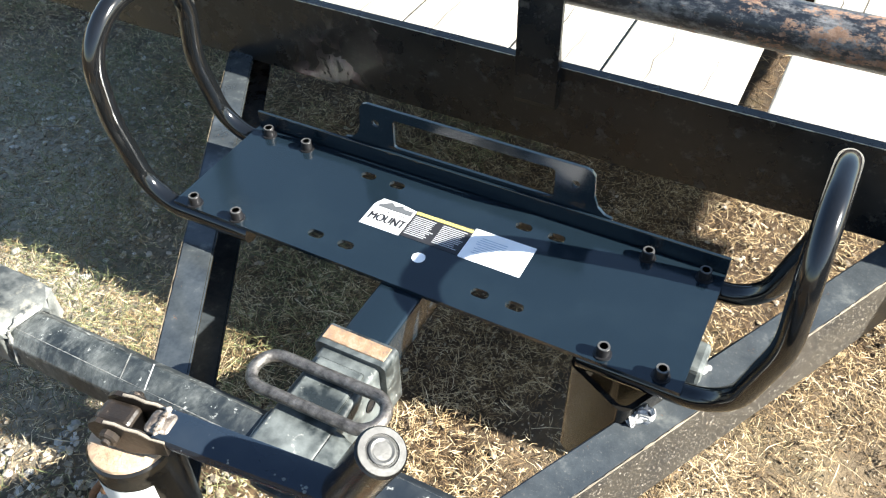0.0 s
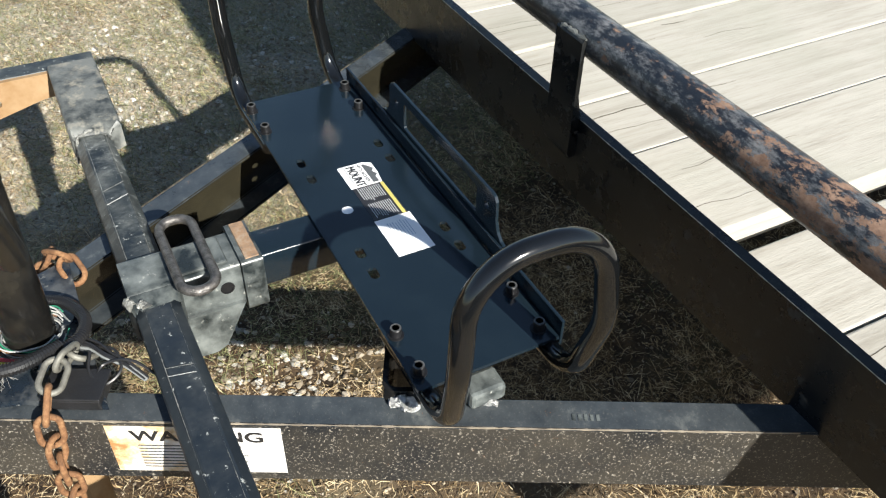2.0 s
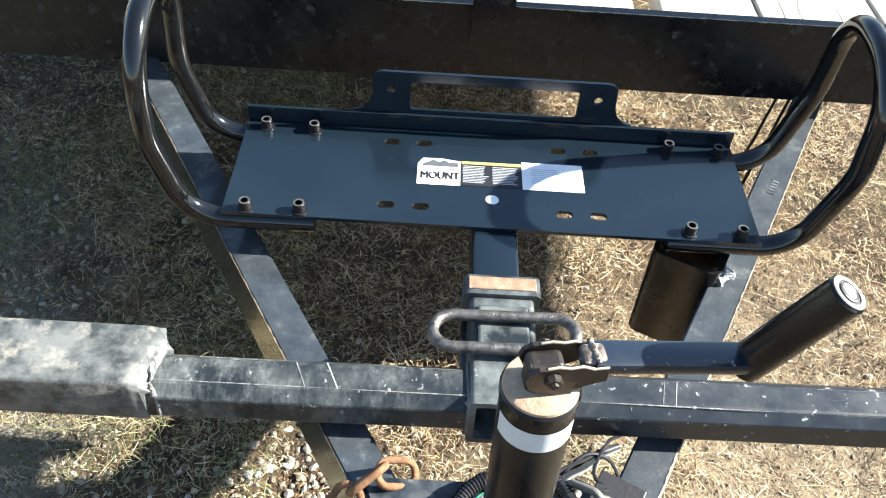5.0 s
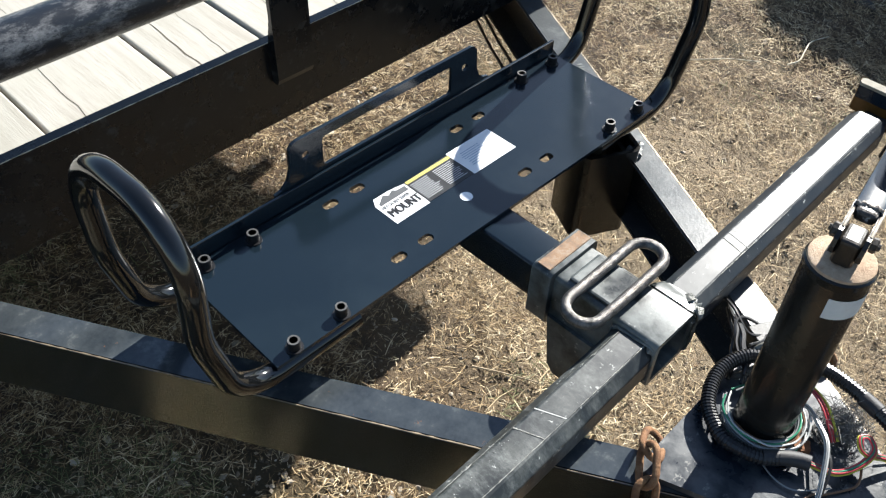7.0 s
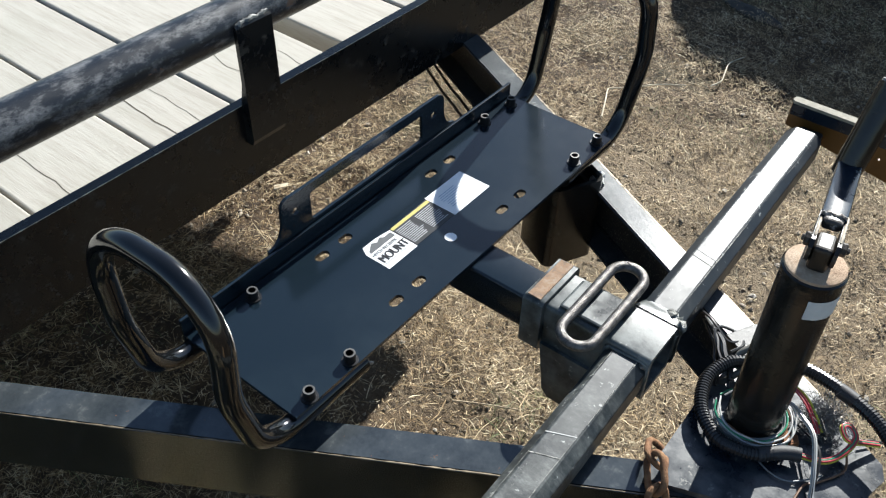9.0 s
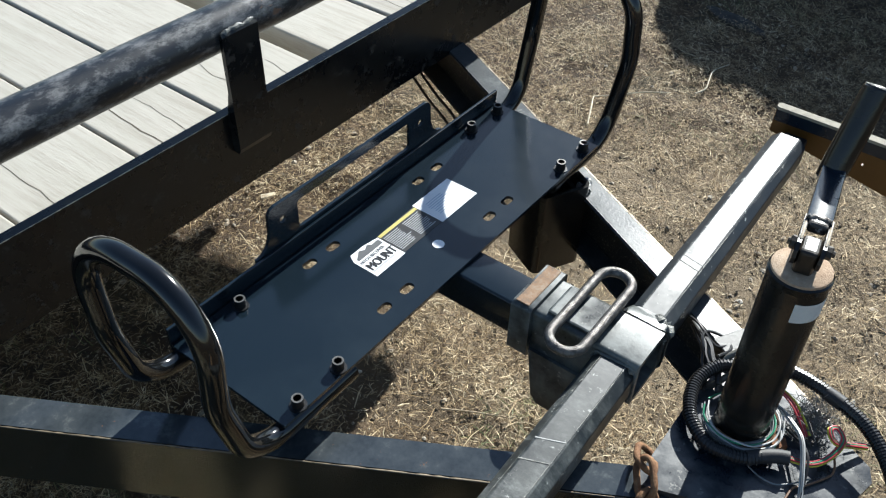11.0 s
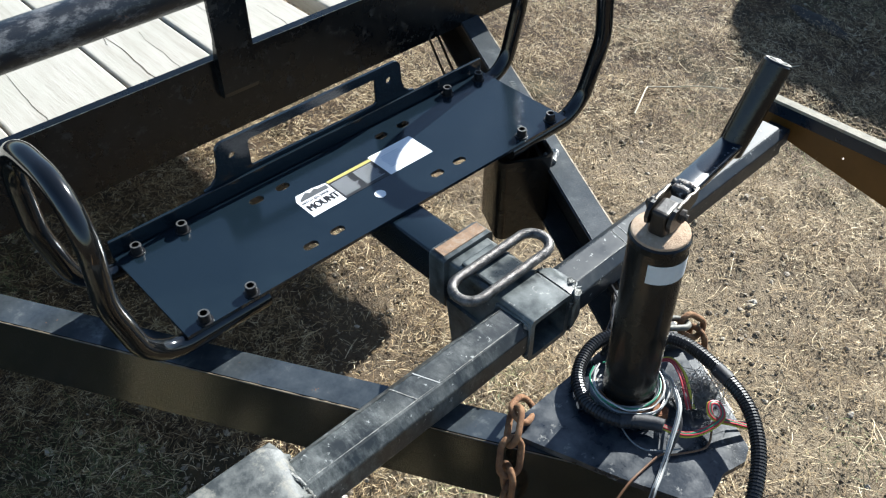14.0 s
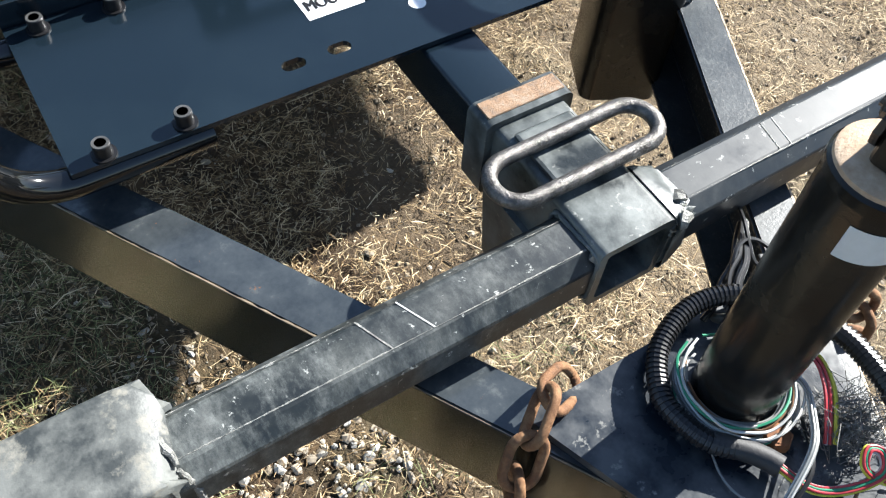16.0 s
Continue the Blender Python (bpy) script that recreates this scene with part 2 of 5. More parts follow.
M_GREYLABEL = plain("faded grey label", (0.56, 0.58, 0.58), 0.55, 0.0, 0.08, 60, 0.03)
M_CONDUIT = plain("black corrugated plastic", (0.012, 0.012, 0.013), 0.33, 0.0, 0.2, 60, 0.05)
M_TAPE = plain("black vinyl tape", (0.022, 0.022, 0.024), 0.62, 0.0, 0.2, 60, 0.2)
M_RUBBER = plain("black plastic", (0.012, 0.012, 0.013), 0.5, 0.0, 0.3, 50, 0.2)
WIRES = {k: plain(k + " wire insulation", c, 0.4, 0.0, 0.12, 90, 0.0) for k, c in dict(
    white=(0.44, 0.44, 0.42), grey=(0.19, 0.20, 0.20), green=(0.03, 0.22, 0.12), red=(0.42, 0.04, 0.05), yellow=(0.55, 0.52, 0.05), brown=(0.16, 0.08, 0.04), black=(0.014, 0.014, 0.015)).items()}
M_LINT = plain("grey spider web lint", (0.17, 0.165, 0.155), 0.9, 0.0, 0.3, 90, 0.0)


def warning_label():
    """White vinyl with rust stains creeping in from its lower front corner."""
    m, n, l, b = tree("rust stained white warning label")
    tc = n.new("ShaderNodeTexCoord")
    sep = n.new("ShaderNodeSeparateXYZ")
    l.new(tc.outputs["Generated"], sep.inputs[0])
    reach = n.new("ShaderNodeMath")
    reach.operation = "MULTIPLY_ADD"
    l.new(sep.outputs["Y"], reach.inputs[0])
    reach.inputs[1].default_value, reach.inputs[2].default_value = -0.42, 0.10
    add = n.new("ShaderNodeMath")
    add.operation = "ADD"
    l.new(noise_node(n, l, 22, 6, 0.7), add.inputs[0])
    l.new(reach.outputs[0], add.inputs[1])
    l.new(ramp(n, l, add.outputs[0], [(0.40, (0.78, 0.77, 0.74)), (0.55, (0.66, 0.50, 0.30)), (0.66, (0.36, 0.18, 0.07))]), b.inputs["Base Color"])
    b.inputs["Roughness"].default_value = 0.5
    return m


def plank_wood():
    """Sun-bleached softwood: streaky grain along y, dark checks, a tone of its own for each board."""
    m, n, l, b = tree("sun-bleached deck wood")
    streak = noise_node(n, l, 9, 8, 0.7, stretch=(7, 0.45, 7))
    fine = noise_node(n, l, 60, 6, 0.7, stretch=(6, 0.35, 6))
    blot = noise_node(n, l, 4, 4, 0.6)
    c = ramp(n, l, streak, [(0.28, (0.30, 0.275, 0.23)), (0.5, (0.40, 0.375, 0.325)), (0.75, (0.455, 0.43, 0.38))])
    c = mix(n, l, ramp(n, l, fine, [(0.53, (0, 0, 0)), (0.70, (0.42, 0.42, 0.42))]), c, (0.20, 0.175, 0.14))
    c = mix(n, l, ramp(n, l, blot, [(0.46, (0, 0, 0)), (0.72, (0.55, 0.55, 0.55))]), c, (0.33, 0.325, 0.265))
    info = n.new("ShaderNodeObjectInfo")
    hsv = n.new("ShaderNodeHueSaturation")
    mr = n.new("ShaderNodeMapRange")
    mr.inputs["To Min"].default_value, mr.inputs["To Max"].default_value = 0.88, 1.07
    l.new(info.outputs["Random"], mr.inputs["Value"])
    l.new(mr.outputs["Result"], hsv.inputs["Value"])
    l.new(c, hsv.inputs["Color"])
    l.new(hsv.outputs["Color"], b.inputs["Base Color"])
    b.inputs["Roughness"].default_value = 0.8
    bump(n, l, b, fine, 0.28, 0.002)
    return m


def ground_soil():
    m, n, l, b = tree("dry soil and thatch")
    big = noise_node(n, l, 2.2, 5, 0.6)
    mid = noise_node(n, l, 24, 6, 0.7)
    fine = noise_node(n, l, 170, 5, 0.7)
    c = ramp(n, l, mid, [(0.30, (0.016, 0.009, 0.004)), (0.5, (0.055, 0.032, 0.014)), (0.72, (0.15, 0.094, 0.045))])
    c = mix(n, l, ramp(n, l, fine, [(0.35, (0.5, 0.5, 0.5)), (0.6, (0, 0, 0))]), c, (0.045, 0.033, 0.021))
    c = mix(n, l, ramp(n, l, big, [(0.5, (0, 0, 0)), (0.7, (0.4, 0.4, 0.4))]), c, (0.10, 0.11, 0.05))
    def patch(x, y, inner, outer, most):
        """A ragged patch round a place, 0 outside it."""
        tc = n.new("ShaderNodeTexCoord")
        far = n.new("ShaderNodeVectorMath")
        far.operation = "DISTANCE"
        far.inputs[1].default_value = (x, y, 0)
        l.new(tc.outputs["Object"], far.inputs[0])
        rag = n.new("ShaderNodeMath")
        rag.operation = "MULTIPLY_ADD"
        l.new(noise_node(n, l, 3.2, 5, 0.65), rag.inputs[0])
        rag.inputs[1].default_value = -0.9
        l.new(far.outputs["Value"], rag.inputs[2])
        mr = n.new("ShaderNodeMapRange")
        mr.inputs["From Min"].default_value, mr.inputs["From Max"].default_value = inner - 0.45, outer - 0.45
        mr.inputs["To Min"].default_value, mr.inputs["To Max"].default_value = most, 0.0
        l.new(rag.outputs[0], mr.inputs["Value"])
        return mr.outputs["Result"]
    clay = ramp(n, l, noise_node(n, l, 45, 7, 0.72), [(0.3, (0.12, 0.088, 0.054)), (0.55, (0.23, 0.178, 0.114)), (0.75, (0.33, 0.262, 0.175))])
    pale = ramp(n, l, noise_node(n, l, 70, 6, 0.7), [(0.3, (0.18, 0.165, 0.12)), (0.7, (0.50, 0.465, 0.375))])
    c = mix(n, l, patch(0.70, -0.20, 0.45, 0.85, 0.8), c, clay)
    c = mix(n, l, patch(-1.60, -0.10, 0.65, 1.1, 0.85), c, pale)
    l.new(c, b.inputs["Base Color"])
    b.inputs["Roughness"].default_value = 0.95
    bump(n, l, b, fine, 0.8, 0.006)
    return m


def island_tint(name, stops, rough=0.8, clumps=False):
    m, n, l, b = tree(name)
    g = n.new("ShaderNodeNewGeometry")
    c = ramp(n, l, g.outputs["Random Per Island"], stops)
    f = noise_node(n, l, 90, 3, 0.6)
    c = mix(n, l, ramp(n, l, f, [(0.35, (0.35, 0.35, 0.35)), (0.6, (0, 0, 0))]), c, (0.10, 0.08, 0.055))
    if clumps:
        # darker and browner in clumps a few centimetres wide
        clump = mix(n, l, 0.45, noise_node(n, l, 30, 5, 0.7), noise_node(n, l, 6, 4, 0.6))
        dark = n.new("ShaderNodeMix")
        dark.data_type, dark.blend_type = "RGBA", "MULTIPLY"
        dark.inputs[0].default_value = 1.0
        l.new(c, dark.inputs[6])
        l.new(ramp(n, l, clump, [(0.38, (0.30, 0.25, 0.20)), (0.47, (0.72, 0.66, 0.58)), (0.56, (1, 1, 1))]), dark.inputs[7])
        c = dark.outputs[2]
    l.new(c, b.inputs["Base Color"])
    b.inputs["Roughness"].default_value = rough
    return m


M_CHECK = plain("dark split in wood", (0.075, 0.062, 0.046), 0.95, 0.0, 0.3, 60, 0.0)
M_WARN = warning_label()
M_WOOD = plank_wood()
M_SOIL = ground_soil()
M_STRAW = island_tint("dry straw", [(0.0, (0.06, 0.036, 0.017)), (0.25, (0.22, 0.143, 0.066)), (0.55, (0.49, 0.365, 0.20)), (1.0, (0.85, 0.725, 0.49))], 0.8, True)
M_GRASS = island_tint("sparse green grass", [(0.0, (0.050, 0.072, 0.028)), (0.5, (0.15, 0.175, 0.062)), (1.0, (0.36, 0.34, 0.16))])
M_PALESTONE = island_tint("pale driveway gravel", [(0.0, (0.26, 0.25, 0.225)), (0.5, (0.42, 0.405, 0.365)), (1.0, (0.64, 0.62, 0.57))])
M_STEM = plain("pale dead stem", (0.62, 0.54, 0.40), 0.7, 0.0, 0.25, 60, 0.1)
M_TWIG = plain("brown dead stem", (0.40, 0.31, 0.20), 0.75, 0.0, 0.3, 60, 0.1)
M_CRUMB = island_tint("dry soil crumbs", [(0.0, (0.07, 0.05, 0.03)), (0.5, (0.19, 0.145, 0.092)), (1.0, (0.38, 0.31, 0.22))])
M_STONE = island_tint("pale gravel", [(0.0, (0.17, 0.135, 0.095)), (0.4, (0.27, 0.225, 0.165)), (0.8, (0.38, 0.33, 0.26)), (1.0, (0.52, 0.47, 0.40))])


# ---- mesh helpers ----
def part(name, bm, material, parent=None, label="", smooth=False):
    """Links a bmesh as one mesh object under a thing or a part."""
    me = bpy.data.meshes.new(name)
    bm.normal_update()
    bm.to_mesh(me)
    bm.free()
    me.materials.append(material)
    if smooth:
        me.shade_smooth()
        me.set_sharp_from_angle(angle=radians(38))
    ob = new(name, me)
    if parent is not None:
        ob.parent = parent
        ob.matrix_parent_inverse = parent.matrix_basis.inverted()
    if label:
        tagged(ob, label)
    return ob


def thing(name, label, category, at=(0, 0, 0), group="", kind=""):
    ob = new(name)
    ob.location = at
    ob.empty_display_size = 0.1
    return tagged(ob, label, category, group, kind)


def box(x0, x1, y0, y1, z0, z1, bevel=0.0, seg=2):
    bm = bmesh.new()
    bmesh.ops.create_cube(bm, size=1)
    for v in bm.verts:
        v.co = ((x0 + x1) / 2 + v.co.x * (x1 - x0), (y0 + y1) / 2 + v.co.y * (y1 - y0), (z0 + z1) / 2 + v.co.z * (z1 - z0))
    if bevel:
        bmesh.ops.bevel(bm, geom=bm.edges[:], offset=bevel, segments=seg, affect="EDGES", profile=0.5)
    return bm


def rounded(w, h, r, seg=4):
    """A rounded rectangle round the origin, anticlockwise."""
    pts = []
    for cx, cy, a0 in ((w / 2 - r, h / 2 - r, 0), (-w / 2 + r, h / 2 - r, 90), (-w / 2 + r, -h / 2 + r, 180), (w / 2 - r, -h / 2 + r, 270)):
        for k in range(seg + 1):
            a = radians(a0 + 90 * k / seg)
            pts.append((cx + r * math.cos(a), cy + r * math.sin(a)))
    return pts


def frame_along(a, b, up=(0, 0, 1)):
    """Columns: across, up, along."""
    d = (Vector(b) - Vector(a)).normalized()
    side = d.cross(Vector(up))
    if side.length < 1e-5:
        side = d.cross(Vector((1, 0, 0)))
    side.normalize()
    return side, side.cross(d), d


def extrude(profile, a, b, up=(0, 0, 1), hole=None):
    """A closed outline (across, up) drawn from a to b; with hole, a hollow section open at both ends."""
    s, u, d = frame_along(a, b, up)
    bm = bmesh.new()
    rings = []
    for end in (Vector(a), Vector(b)):
        rings.append([[bm.verts.new(end + s * p + u * q) for p, q in loop] for loop in ([profile, hole] if hole else [profile])])
    for j in range(len(rings[0])):
        r0, r1 = rings[0][j], rings[1][j]
        n = len(r0)
        for i in range(n):
            q = [r0[i], r0[(i + 1) % n], r1[(i + 1) % n], r1[i]]
            bm.faces.new(q if j == 0 else q[::-1])
    if hole:
        n = len(profile)
        for e, (o, h) in enumerate(rings):
            for i in range(n):
                q = [o[i], h[i], h[(i + 1) % n], o[(i + 1) % n]]
                bm.faces.new(q if e == 0 else q[::-1])
    else:
        bm.faces.new(rings[0][0][::-1])
        bm.faces.new(rings[1][0])
    bmesh.ops.recalc_face_normals(bm, faces=bm.faces[:])
    return bm


def sheet(outer, holes, thick, to3):
    """A flat plate cut to an outline with holes; to3 maps (u, v, w) to the place, w from 0 to the thickness."""
    bm = bmesh.new()
    loops = []
    for loop in [outer] + holes:
        vs = [bm.verts.new((u, v, 0)) for u, v in loop]
        loops.append([bm.edges.new((vs[i], vs[(i + 1) % len(vs)])) for i in range(len(vs))])
    bmesh.ops.triangle_fill(bm, use_beauty=True, use_dissolve=False, edges=[e for es in loops for e in es], normal=(0, 0, 1))
    ex = bmesh.ops.extrude_face_region(bm, geom=bm.faces[:])
    for v in ex["geom"]:
        if isinstance(v, bmesh.types.BMVert):
            v.co.z += thick
    for v in bm.verts:
        v.co = to3(*v.co)
    bmesh.ops.recalc_face_normals(bm, faces=bm.faces[:])
    return bm


def fillet(points, radii, seg=8):
    """A path through points with its inner corners rounded."""
    pts = [Vector(p) for p in points]
    out = [pts[0]]
    for a, b, c, r in zip(pts, pts[1:], pts[2:], radii):
        u, v = (a - b).normalized(), (c - b).normalized()
        ang = u.angle(v)
        cen = b + (u + v).normalized() * (r / math.sin(ang / 2))
        s, e = b + u * (r / math.tan(ang / 2)), b + v * (r / math.tan(ang / 2))
        for k in range(seg + 1):
            q = s.lerp(e, k / seg) - cen
            out.append(cen + q.normalized() * r)
    return out + [pts[-1]]


def smooth_path(points, steps=10):
    """Catmull-Rom through points."""
    p = [Vector(q) for q in points]
    p = [2 * p[0] - p[1]] + p + [2 * p[-1] - p[-2]]
    out = []
    for i in range(1, len(p) - 2):
        for k in range(steps):
            t = k / steps
            out.append(0.5 * (2 * p[i] + (p[i + 1] - p[i - 1]) * t + (2 * p[i - 1] - 5 * p[i] + 4 * p[i + 1] - p[i + 2]) * t * t + (3 * p[i] - p[i - 1] - 3 * p[i + 1] + p[i + 2]) * t ** 3))
    return out + [p[-2]]


def sweep(path, radius, sides=12, closed=False, rings=None):
    """A round bar along a path; rings gives a radius for each point."""
    bm = bmesh.new()
    pts = [Vector(p) for p in path]
    n = len(pts)
    loops, side = [], None
    for i, p in enumerate(pts):
        d = ((pts[(i + 1) % n] - pts[i - 1]) if closed else (pts[min(i + 1, n - 1)] - pts[max(i - 1, 0)])).normalized()
        if side is None:
            side = d.orthogonal().normalized()
        side = (side - d * side.dot(d)).normalized()
        up = d.cross(side)
        r = rings[i] if rings else radius
        loops.append([bm.verts.new(p + r * (side * math.cos(2 * math.pi * k / sides) + up * math.sin(2 * math.pi * k / sides))) for k in range(sides)])
    for i in range(n if closed else n - 1):
        a, b = loops[i], loops[(i + 1) % n]
        off = 0
        if closed and i == n - 1:
            off = min(range(sides), key=lambda o: (a[0].co - b[o].co).length)
        for k in range(sides):
            bm.faces.new((a[k], a[(k + 1) % sides], b[(k + 1 + off) % sides], b[(k + off) % sides]))
    if not closed:
        bm.faces.new(loops[0][::-1])
        bm.faces.new(loops[-1])
    bmesh.ops.recalc_face_normals(bm, faces=bm.faces[:])
    return bm


def turned(profile, a, b, sides=24):
    """A solid turned round the line a to b; profile: (radius, distance along)."""
    s, u, d = frame_along(a, b)
    bm = bmesh.new()
    loops = []
    for r, h in profile:
        loops.append([bm.verts.new(Vector(a) + d * h + max(r, 1e-5) * (s * math.cos(2 * math.pi * k / sides) + u * math.sin(2 * math.pi * k / sides))) for k in range(sides)])
    for p, q in zip(loops, loops[1:]):
        for k in range(sides):
            bm.faces.new((p[k], p[(k + 1) % sides], q[(k + 1) % sides], q[k]))
    bm.faces.new(loops[0][::-1])
    bm.faces.new(loops[-1])
    bmesh.ops.recalc_face_normals(bm, faces=bm.faces[:])
    return bm


def bead(a, b, r, seed, n=14):
    """A lumpy weld bead from a to b."""
    rnd = random.Random(seed)
    a, b = Vector(a), Vector(b)
    pts, rs = [], []
    for i in range(n + 1):
        pts.append(a.lerp(b, i / n) + Vector([rnd.uniform(-r, r) * 0.35 for _ in range(3)]))
        rs.append(r * rnd.uniform(0.6, 1.25) * (0.5 if i in (0, n) else 1))
    return sweep(pts, r, 8, rings=rs)


def writing(name, text, size, material, parent, m, bold=0.0):
    """Raised letters in the built-in font, laid by the pose m."""
    cu = bpy.data.curves.new(name, "FONT")
    cu.body, cu.size, cu.extrude, cu.offset, cu.align_x = text, size, 0.0002, bold, "LEFT"
    tmp = bpy.data.objects.new(name, cu)
    me = bpy.data.meshes.new_from_object(tmp)
    bpy.data.objects.remove(tmp)
    me.materials.append(material)
    ob = new(name, me)
    ob.parent = parent
    ob.matrix_parent_inverse = parent.matrix_basis.inverted()
    ob.matrix_basis = m
    return ob


def bars(rects, to3, thick=0.0003):
    """Thin raised bars (u0, u1, v0, v1) in one mesh."""
    bm = bmesh.new()
    for u0, u1, v0, v1 in rects:
        vs = [bm.verts.new(to3(u, v, w)) for w in (0, thick) for u, v in ((u0, v0), (u1, v0), (u1, v1), (u0, v1))]
        for f in ((0, 1, 2, 3), (4, 5, 6, 7), (0, 1, 5, 4), (1, 2, 6, 5), (2, 3, 7, 6), (3, 0, 4, 7)):
            bm.faces.new([vs[i] for i in f])
    bmesh.ops.recalc_face_normals(bm, faces=bm.faces[:])
    return bm


# ---- ground ----
def relief(x, y):
    v = Vector((x, y, 0))
    return 0.014 * noise.noise(v * 2.3) + 0.010 * noise.noise(v * 9) + 0.008 * noise.noise(v * 27)


def build_ground():
    """One sheet: fine and uneven near the trailer, wide rings out to the horizon."""
    bm = bmesh.new()
    ticks = [-600, -120, -30, -9] + [-5 + 0.25 * i for i in range(10)] + [-2.5 + 0.03 * i for i in range(167)] + [2.5 + 0.25 * i for i in range(1, 11)] + [9, 30, 120, 600]
    grid = [[bm.verts.new((x, y, relief(x, y) if max(abs(x), abs(y)) < 6 else 0.0)) for x in ticks] for y in ticks]
    for j in range(len(ticks) - 1):
        for i in range(len(ticks) - 1):
            bm.faces.new((grid[j][i], grid[j][i + 1], grid[j + 1][i + 1], grid[j + 1][i]))
    ob = part("ground", bm, M_SOIL, smooth=True)
    return tagged(ob, "dry bare soil with thatch and gravel", "ground", kind="structure")


def blades(name, material, label, category, count, spots, length, width, rise, seed):
    """Loose blades, each a thin bent ribbon; spots draws a place."""
    rng = np.random.default_rng(seed)
    xy = spots(rng, count)
    n = len(xy)
    L = rng.uniform(*length, n)
    W = rng.uniform(*width, n)
    a = rng.uniform(0, 2 * np.pi, n)
    bend = rng.normal(0, 0.34, n)
    tilt = rng.uniform(*rise, n)
    z0 = np.array([relief(x, y) for x, y in xy]) + rng.uniform(0.0, 0.026, n)
    vs = np.zeros((n, 6, 3))
    for k, t in enumerate((-0.5, 0.05, 0.5)):
        ang = a + bend * t
        cx = xy[:, 0] + L * t * np.cos(ang)
        cy = xy[:, 1] + L * t * np.sin(ang)
        cz = z0 + L * (t + 0.5) * np.sin(tilt) * (1 if k < 2 else 0.8)
        w = W * (0.7, 1.0, 0.35)[k]
        vs[:, 2 * k] = np.stack([cx - w * np.sin(ang), cy + w * np.cos(ang), cz], 1)
        vs[:, 2 * k + 1] = np.stack([cx + w * np.sin(ang), cy - w * np.cos(ang), cz + w * 0.5], 1)
    base = (np.arange(n) * 6)[:, None]
    quads = np.concatenate([base + [0, 1, 3, 2], base + [2, 3, 5, 4]])
    me = bpy.data.meshes.new(name)
    me.vertices.add(n * 6)
    me.vertices.foreach_set("co", vs.ravel())
    me.loops.add(quads.size)
    me.loops.foreach_set("vertex_index", quads.ravel())
    me.polygons.add(len(quads))
    me.polygons.foreach_set("loop_start", np.arange(len(quads)) * 4)
    me.update(calc_edges=True)
    me.materials.append(material)
    return tagged(new(name, me), label, category, kind="stuff")


def pebbles(name, count, spots, size, seed, material, label):
    """Angular stones joined into one mesh."""
    rng = np.random.default_rng(seed)
    bm = bmesh.new()
    if size[1] < 0.008:
        # crumbs: rough octahedra
        bmesh.ops.create_cone(bm, segments=4, radius1=1, radius2=0, depth=1, cap_ends=True)
    else:
        bmesh.ops.create_icosphere(bm, subdivisions=1, radius=1)
    bmesh.ops.triangulate(bm, faces=bm.faces[:])
    ico = np.array([v.co[:] for v in bm.verts])
    tri = np.array([[v.index for v in f.verts] for f in bm.faces])
    bm.free()
    xy = spots(rng, count)
    n = len(xy)
    s = rng.uniform(0, 1, n) ** 2.2 * (size[1] - size[0]) + size[0]
    vs = np.zeros((n, len(ico), 3))
    for i in range(n):
        q = ico * (1 + rng.normal(0, 0.16, (len(ico), 1))) * [1, rng.uniform(0.6, 0.95), rng.uniform(0.4, 0.75)]
        a = rng.uniform(0, 6.28)
        c, d = math.cos(a), math.sin(a)
        q = q @ np.array([[c, d, 0], [-d, c, 0], [0, 0, 1]])
        vs[i] = q * s[i] + [xy[i, 0], xy[i, 1], relief(*xy[i]) + 0.2 * s[i]]
    faces = (tri[None] + (np.arange(n) * len(ico))[:, None, None]).reshape(-1, 3)
    me = bpy.data.meshes.new(name)
    me.from_pydata(vs.reshape(-1, 3).tolist(), [], faces.tolist())
    me.materials.append(material)
    return tagged(new(name, me), label, "gravel", kind="stuff")


def spread(x0, x1, y0, y1, patch=None):
    """Places in a rectangle, thinned where patch (0 to 1) is low."""
    def draw(rng, count):
        p = np.stack([rng.uniform(x0, x1, count), rng.uniform(y0, y1, count)], 1)
        if patch:
            p = p[np.array([patch(x, y) for x, y in p]) > rng.uniform(0, 1, count)]
        return p
    return draw


def stony(x, y):
    """Where the gravel lies thick."""
    v = 0.020 + 0.05 * noise.noise(Vector((x * 1.7 + 3, y * 1.7, 5.0)))
    for cx, cy, r, k in ((-0.14, -0.15, 0.13, 1.0), (-0.50, -0.19, 0.11, 1.0), (-0.63, -0.27, 0.12, 1.0), (-0.24, -0.06, 0.10, 0.9), (-0.32, -0.14, 0.09, 0.8), (0.30, 0.86, 0.24, 0.22), (-1.62, -0.05, 0.70, 1.0), (-1.3, 0.40, 0.42, 0.8), (0.78, -0.45, 0.30, 0.12), (-1.3, 0.42, 0.3, 0.4), (-0.3, 0.12, 0.12, 0.5)):
        v += k * math.exp(-((x - cx) ** 2 + (y - cy) ** 2) / (r * r))
    return max(0.02, min(1.0, v))


def grassy(x, y):
    """Green patches, mostly on the shaded side of the trailer."""
    v = noise.noise(Vector((x * 2.6, y * 2.6 + 7, 1.0)))
    return edge(x, y) * max(0.0, min(1.0, 0.12 + 1.3 * v + (0.42 if x < -0.30 else -0.60) + (0.22 if x < -0.95 else 0.0) + 0.9 * math.exp(-((x + 0.62) ** 2 + (y + 0.01) ** 2) / 0.02) + (0.25 if -0.95 < x < -0.3 and -0.12 < y < 0.2 else 0.0)))


